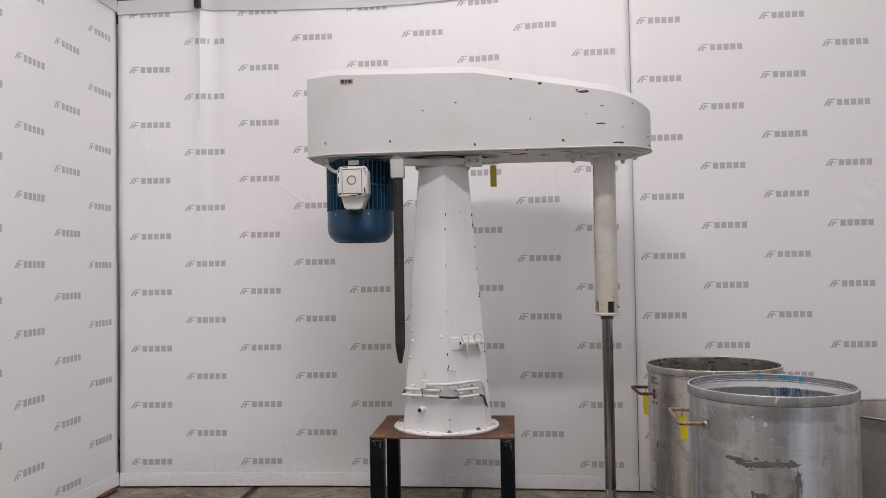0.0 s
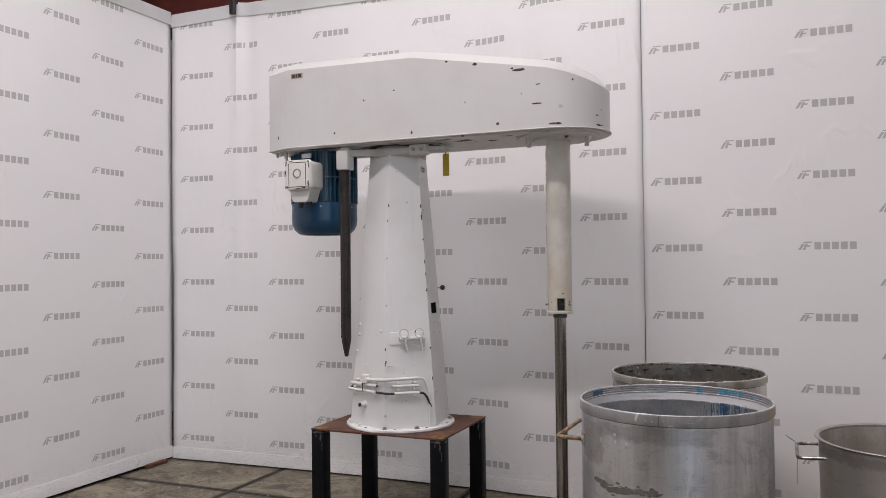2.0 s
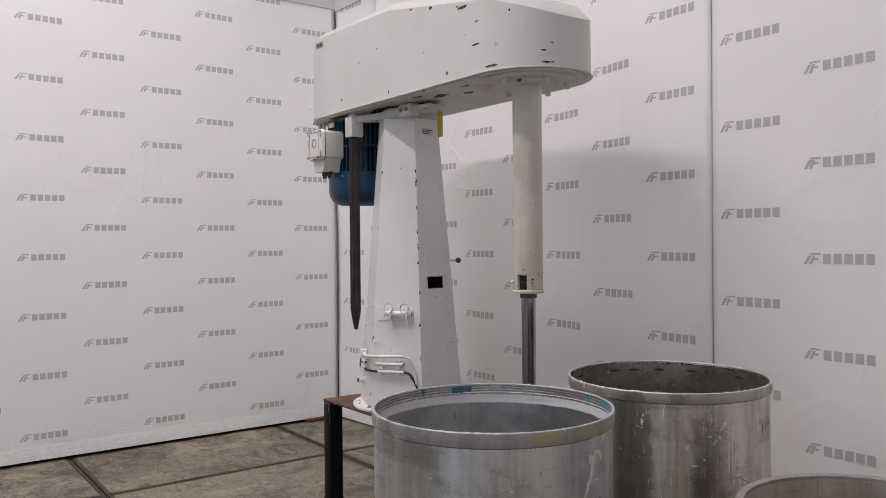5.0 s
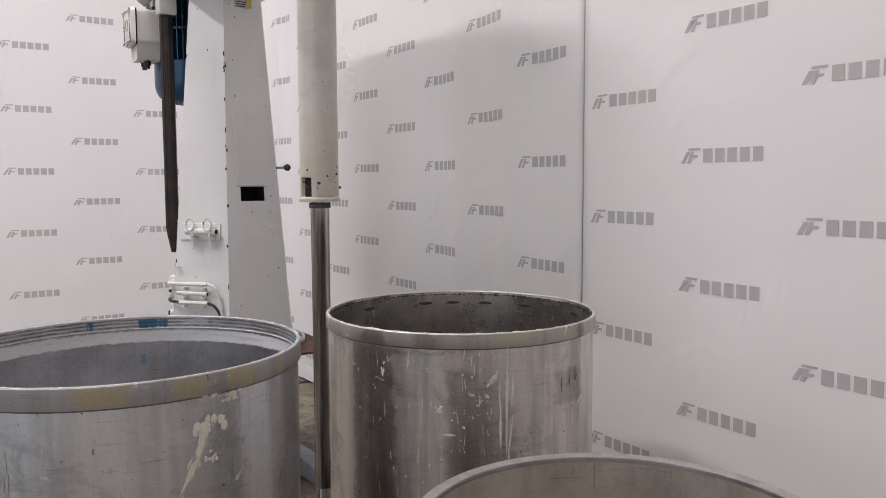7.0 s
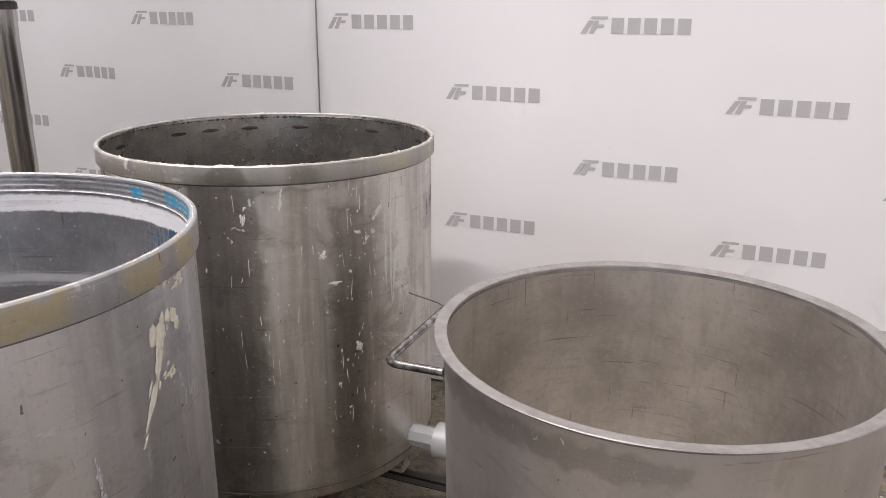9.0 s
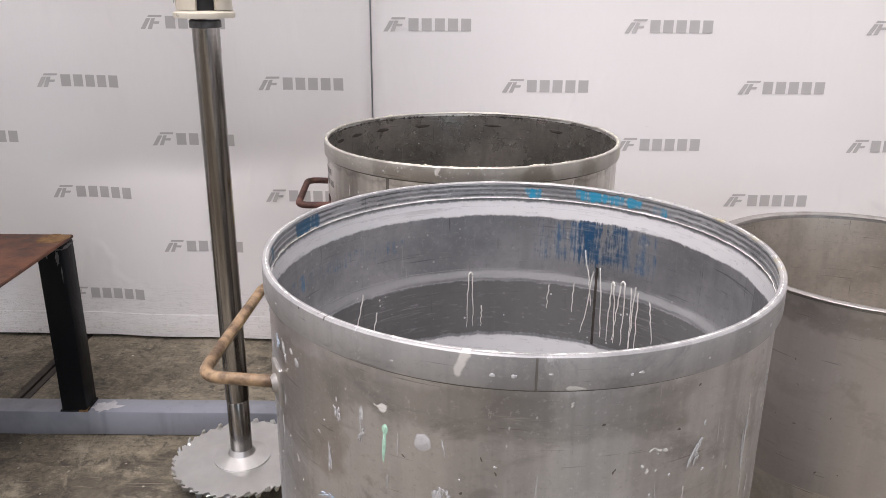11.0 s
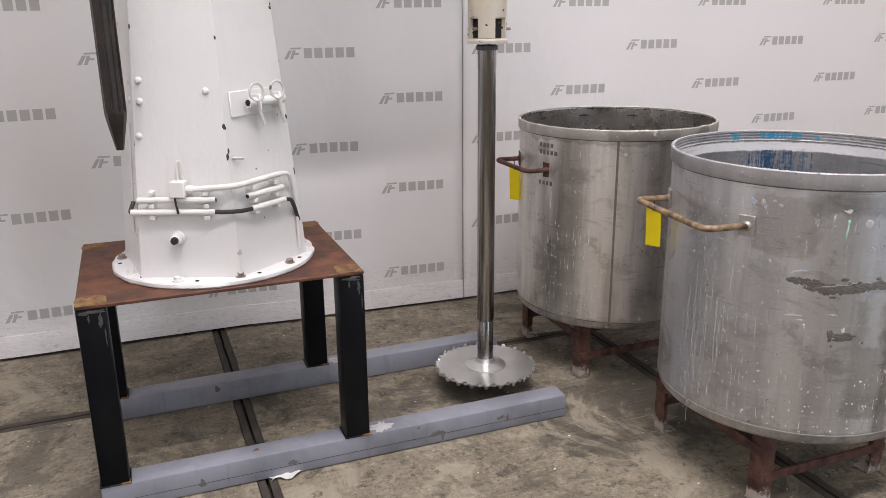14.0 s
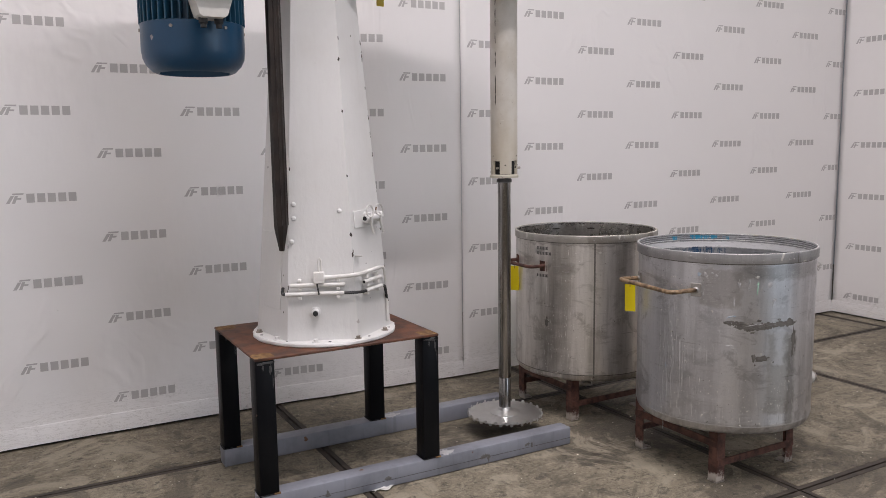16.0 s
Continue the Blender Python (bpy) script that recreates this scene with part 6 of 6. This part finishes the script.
# dried paint on the rims
for c, rr, z0, ob, mat, seed, zones in ((T1, 0.371, 0.9325, d1, PAINT_DULL, 9, ((170, 300), (300, 400))), (T2, 0.369, 0.924, d2, PAINT_DULL, 14, ((180, 340),))):
    rng = random.Random(seed)
    for k in range(26):
        bm = bmesh.new()
        a0, a1 = rng.choice(zones)
        splash(bm, c, rr, rng.uniform(a0, a1), z0 + rng.uniform(-0.008, 0.008), rng.uniform(0.002, 0.007), rng.uniform(0.002, 0.005), k + seed)
        part("rim_paint", bm, mat, ob, recalc=False)

def crust(ob, c, r, z, mat, seed, most, label):
    """A lumpy bead of dried paint along the top of a rim."""
    n = 640
    pts, fat = [], []
    for i in range(n + 1):
        t = 2 * math.pi * (i % n) / n
        lump = 0.7 * noise.noise((math.cos(t) * 9, math.sin(t) * 9, seed)) + 1.1 * noise.noise((math.cos(t) * 55, math.sin(t) * 55, seed + 5))
        pts.append((c[0] + (r + 0.0016 * noise.noise((math.cos(t) * 20, math.sin(t) * 20, seed + 9))) * math.cos(t), c[1] + r * math.sin(t), z))
        fat.append(0.0006 + most * max(0.0, lump - 0.05))
    part("paint_crust", sweep(pts, most, 6, fat), mat, ob, label)


crust(d1, T1, R_BODY + 0.001, 0.9505, PAINT_WHITE, 2.0, 0.0020, "white paint crust on the rim")
crust(d1, T1, R_BODY - 0.004, 0.921, PAINT_WHITE, 6.0, 0.0016, "white paint ridge inside the rim")
crust(d2, T2, R_BODY - 0.001, 0.9405, PAINT_CREAM, 4.0, 0.0040, "ragged pale paint crust on the rim")
crust(d2, T2, R_BODY - 0.005, 0.931, BARE, 14.0, 0.005, "dark crust inside the rim")
part("foot_bead", lathe([(R_BODY - 0.003, 0.246), (R_BODY - 0.0008, 0.2475), (R_BODY - 0.0008, 0.2505), (R_BODY - 0.003, 0.252)], *T2, 96), STAIN, d2)
part("foot_bead", lathe([(R_BODY - 0.002, 0.2545), (R_BODY + 0.0010, 0.2555), (R_BODY + 0.0012, 0.2580), (R_BODY - 0.002, 0.2590)], *T1, 112), PAINT_DULL, d1, "pale scraped weld bead")

# ball valve at the foot of the dull drum
valve = part("outlet_valve", merge(bar((1.455, 4.63, 0.275), (1.545, 4.63, 0.275), 0.026, 8), bar((1.540, 4.63, 0.275), (1.612, 4.63, 0.275), 0.040, 20), bar((1.608, 4.63, 0.275), (1.642, 4.63, 0.275), 0.030, 8)), ALU, d2, "dirty metal ball valve")
part("valve_stem", bar((1.577, 4.63, 0.310), (1.577, 4.63, 0.350), 0.012, 10), BOLT, valve)
lever = box(-0.01, 0.12, -0.011, 0.011, -0.003, 0.003, 0.002)
part("valve_lever", moved(lever, Matrix.Translation((1.582, 4.625, 0.342)) @ Matrix.Rotation(radians(-38), 4, "Z") @ Matrix.Rotation(radians(28), 4, "Y")), RED, valve, "worn red lever")

# plain pot with a flat lip
d3 = thing("steel_pot", (*T3, 0), "plain open stainless steel pot with a flat lip", "pot", "mixing drums")
R3 = 0.342
part("shell", lathe([(0, 0.012), (0.20, 0.012), (0.27, 0.022), (0.308, 0.052), (0.324, 0.095), (0.331, 0.15)] + [(0.331 + (R3 - 0.331) * k / 8, 0.15 + 0.565 * k / 8) for k in range(1, 9)], *T3, 112, R3), outer_3, d3)
part("lining", lathe([(R3 - 0.003, 0.716)] + [(R3 - 0.003 - 0.007 * k / 8, 0.716 - 0.566 * k / 8) for k in range(1, 9)] + [(0.318, 0.095), (0.27, 0.03), (0, 0.02)], *T3, 112, R3), inner_3, d3)
part("flat_lip", lathe([(R3 - 0.005, 0.7245), (R3 - 0.004, 0.7270), (R3 + 0.0155, 0.7290), (R3 + 0.0168, 0.7275), (R3 + 0.0155, 0.7255), (R3 + 0.001, 0.7235), (R3 - 0.001, 0.712)], *T3, 112, R3), PLATE, d3, "flat flared lip")
h3 = u_handle(d3, [(1.715, 4.236, 0.655), (1.604, 4.246, 0.648), (1.604, 4.535, 0.648), (1.735, 4.545, 0.652)], 0.0075, SHAFT, "bright bar handle")
part("wire_tie", sweep(rounded([(1.560, 4.44, 0.70), (1.60, 4.50, 0.662), (1.612, 4.515, 0.640), (1.606, 4.51, 0.56), (1.604, 4.505, 0.47)], 0.01), 0.0015, 5), BOLT, d3)
part("foot_ring", lathe([(0.19, 0.0), (0.21, 0.0), (0.21, 0.016), (0.19, 0.016)], *T3, 48, close=True), outer_3, d3)

tag("yellow_tag", 0.800, 3.962, 0.775, 0.046, 0.120, -60, 4, YELLOW, "yellow card tag tied to a rusty drum handle", [(0.798, 3.960, 0.790), (0.800, 3.960, 0.812)])
tag("yellow_tag", 0.757, 4.788, 0.755, 0.046, 0.130, -58, 3, YELLOW, "yellow card tag tied to a red drum handle", [(0.756, 4.788, 0.775), (0.757, 4.789, 0.797)])

# scrap of paper on the floor
scrap = thing("paper_scrap", (-0.30, 4.20, 0), "crumpled white scrap of paper on the floor", "paper")
bm = bmesh.new()
rows = [[bm.verts.new((-0.30 + 0.09 * i / 6 - 0.03 + 0.01 * math.sin(j * 2), 4.185 + 0.035 * j / 3 + 0.012 * math.sin(i * 1.3), 0.004 + 0.012 * abs(noise.noise((i * 0.9, j * 1.1, 4.0))))) for j in range(4)] for i in range(7)]
for i in range(6):
    for j in range(3):
        bm.faces.new((rows[i][j], rows[i + 1][j], rows[i + 1][j + 1], rows[i][j + 1]))
ob = part("sheet", bm, PIPE_WHITE, scrap)
ob.modifiers.new("thickness", "SOLIDIFY").thickness = 0.0015

# the light drum is a little out of round
d1.scale, d1.location = (0.985, 1.0, 1.0), (1.159, 3.768, 0)

rng = random.Random(21)
litter = thing("floor_litter", (0.6, 4.0, 0), "tiny chips and flakes scattered on the concrete floor", "litter", kind="stuff")
bm = bmesh.new()
for k in range(260):
    x, y, s = rng.uniform(-2.4, 3.6), rng.uniform(2.6, 5.3), rng.uniform(0.002, 0.006)
    flake(bm, blot(k, 6, 0.8), lambda a, b, o, x=x, y=y, s=s: (x + a * s * 2, y + b * s, 0.0002 + o * 2))
part("flakes", bm, PAINT_CREAM, litter, recalc=False)
v1 = part("outlet_valve", merge(bar((1.49, 3.700, 0.302), (1.60, 3.690, 0.302), 0.024, 8), bar((1.595, 3.690, 0.302), (1.655, 3.686, 0.302), 0.034, 20)), GREY_WHITE, d1, "paint-covered grimy ball valve")
part("valve_mouth", bar((1.650, 3.686, 0.302), (1.675, 3.685, 0.302), 0.027, 8), BOLT, v1)
foot = thing("base_weight", (-2.87, 5.20, 0), "dark rusty steel foot under the side backdrop", "weight")
part("foot_bar", box(-2.99, -2.755, 5.10, 5.30, 0.0, 0.026, 0.004), RUST, foot)
part("foot_post", box(-2.97, -2.90, 5.17, 5.24, 0.026, 0.30, 0.003), BLACK, foot)

# ---- the floor's plates ----
PITCH_X, PITCH_Y = 1.4865, 1.51


def frame_ring(w, d, t, z0, z1):
    bm = bmesh.new()
    outer = [(-w, -d), (w, -d), (w, d), (-w, d)]
    inner = [(-w + t, -d + t), (w - t, -d + t), (w - t, d - t), (-w + t, d - t)]
    vo = [bm.verts.new((x, y, z1)) for x, y in outer]
    vi = [bm.verts.new((x, y, z1)) for x, y in inner]
    vb = [bm.verts.new((x, y, z0)) for x, y in outer]
    vc = [bm.verts.new((x, y, z1 - 0.012)) for x, y in inner]
    for i in range(4):
        j = (i + 1) % 4
        bm.faces.new((vo[i], vo[j], vi[j], vi[i]))
        bm.faces.new((vb[i], vb[j], vo[j], vo[i]))
        bm.faces.new((vi[i], vi[j], vc[j], vc[i]))
    return bm


def to_mesh(name, bm, material):
    bmesh.ops.recalc_face_normals(bm, faces=bm.faces)
    me = bpy.data.meshes.new(name)
    bm.to_mesh(me)
    bm.free()
    me.materials.append(material)
    return me


half_x, half_y = PITCH_X / 2 - 0.005, PITCH_Y / 2 - 0.005
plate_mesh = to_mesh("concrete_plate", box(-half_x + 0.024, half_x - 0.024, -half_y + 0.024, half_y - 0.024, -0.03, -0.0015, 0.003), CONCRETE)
edge_mesh = to_mesh("steel_edge", frame_ring(half_x, half_y, 0.022, -0.03, -0.003), GROOVE)
for i in range(-5, 5):
    for j in range(-8, 3):
        x, y = -0.338 + PITCH_X * (i + 0.5), 3.345 + PITCH_Y * (j + 0.5)
        plate = new("concrete_plate", plate_mesh)
        plate.parent, plate.location = floor, (x, y, 0)
        edge = new("steel_edge", edge_mesh)
        edge.parent = plate
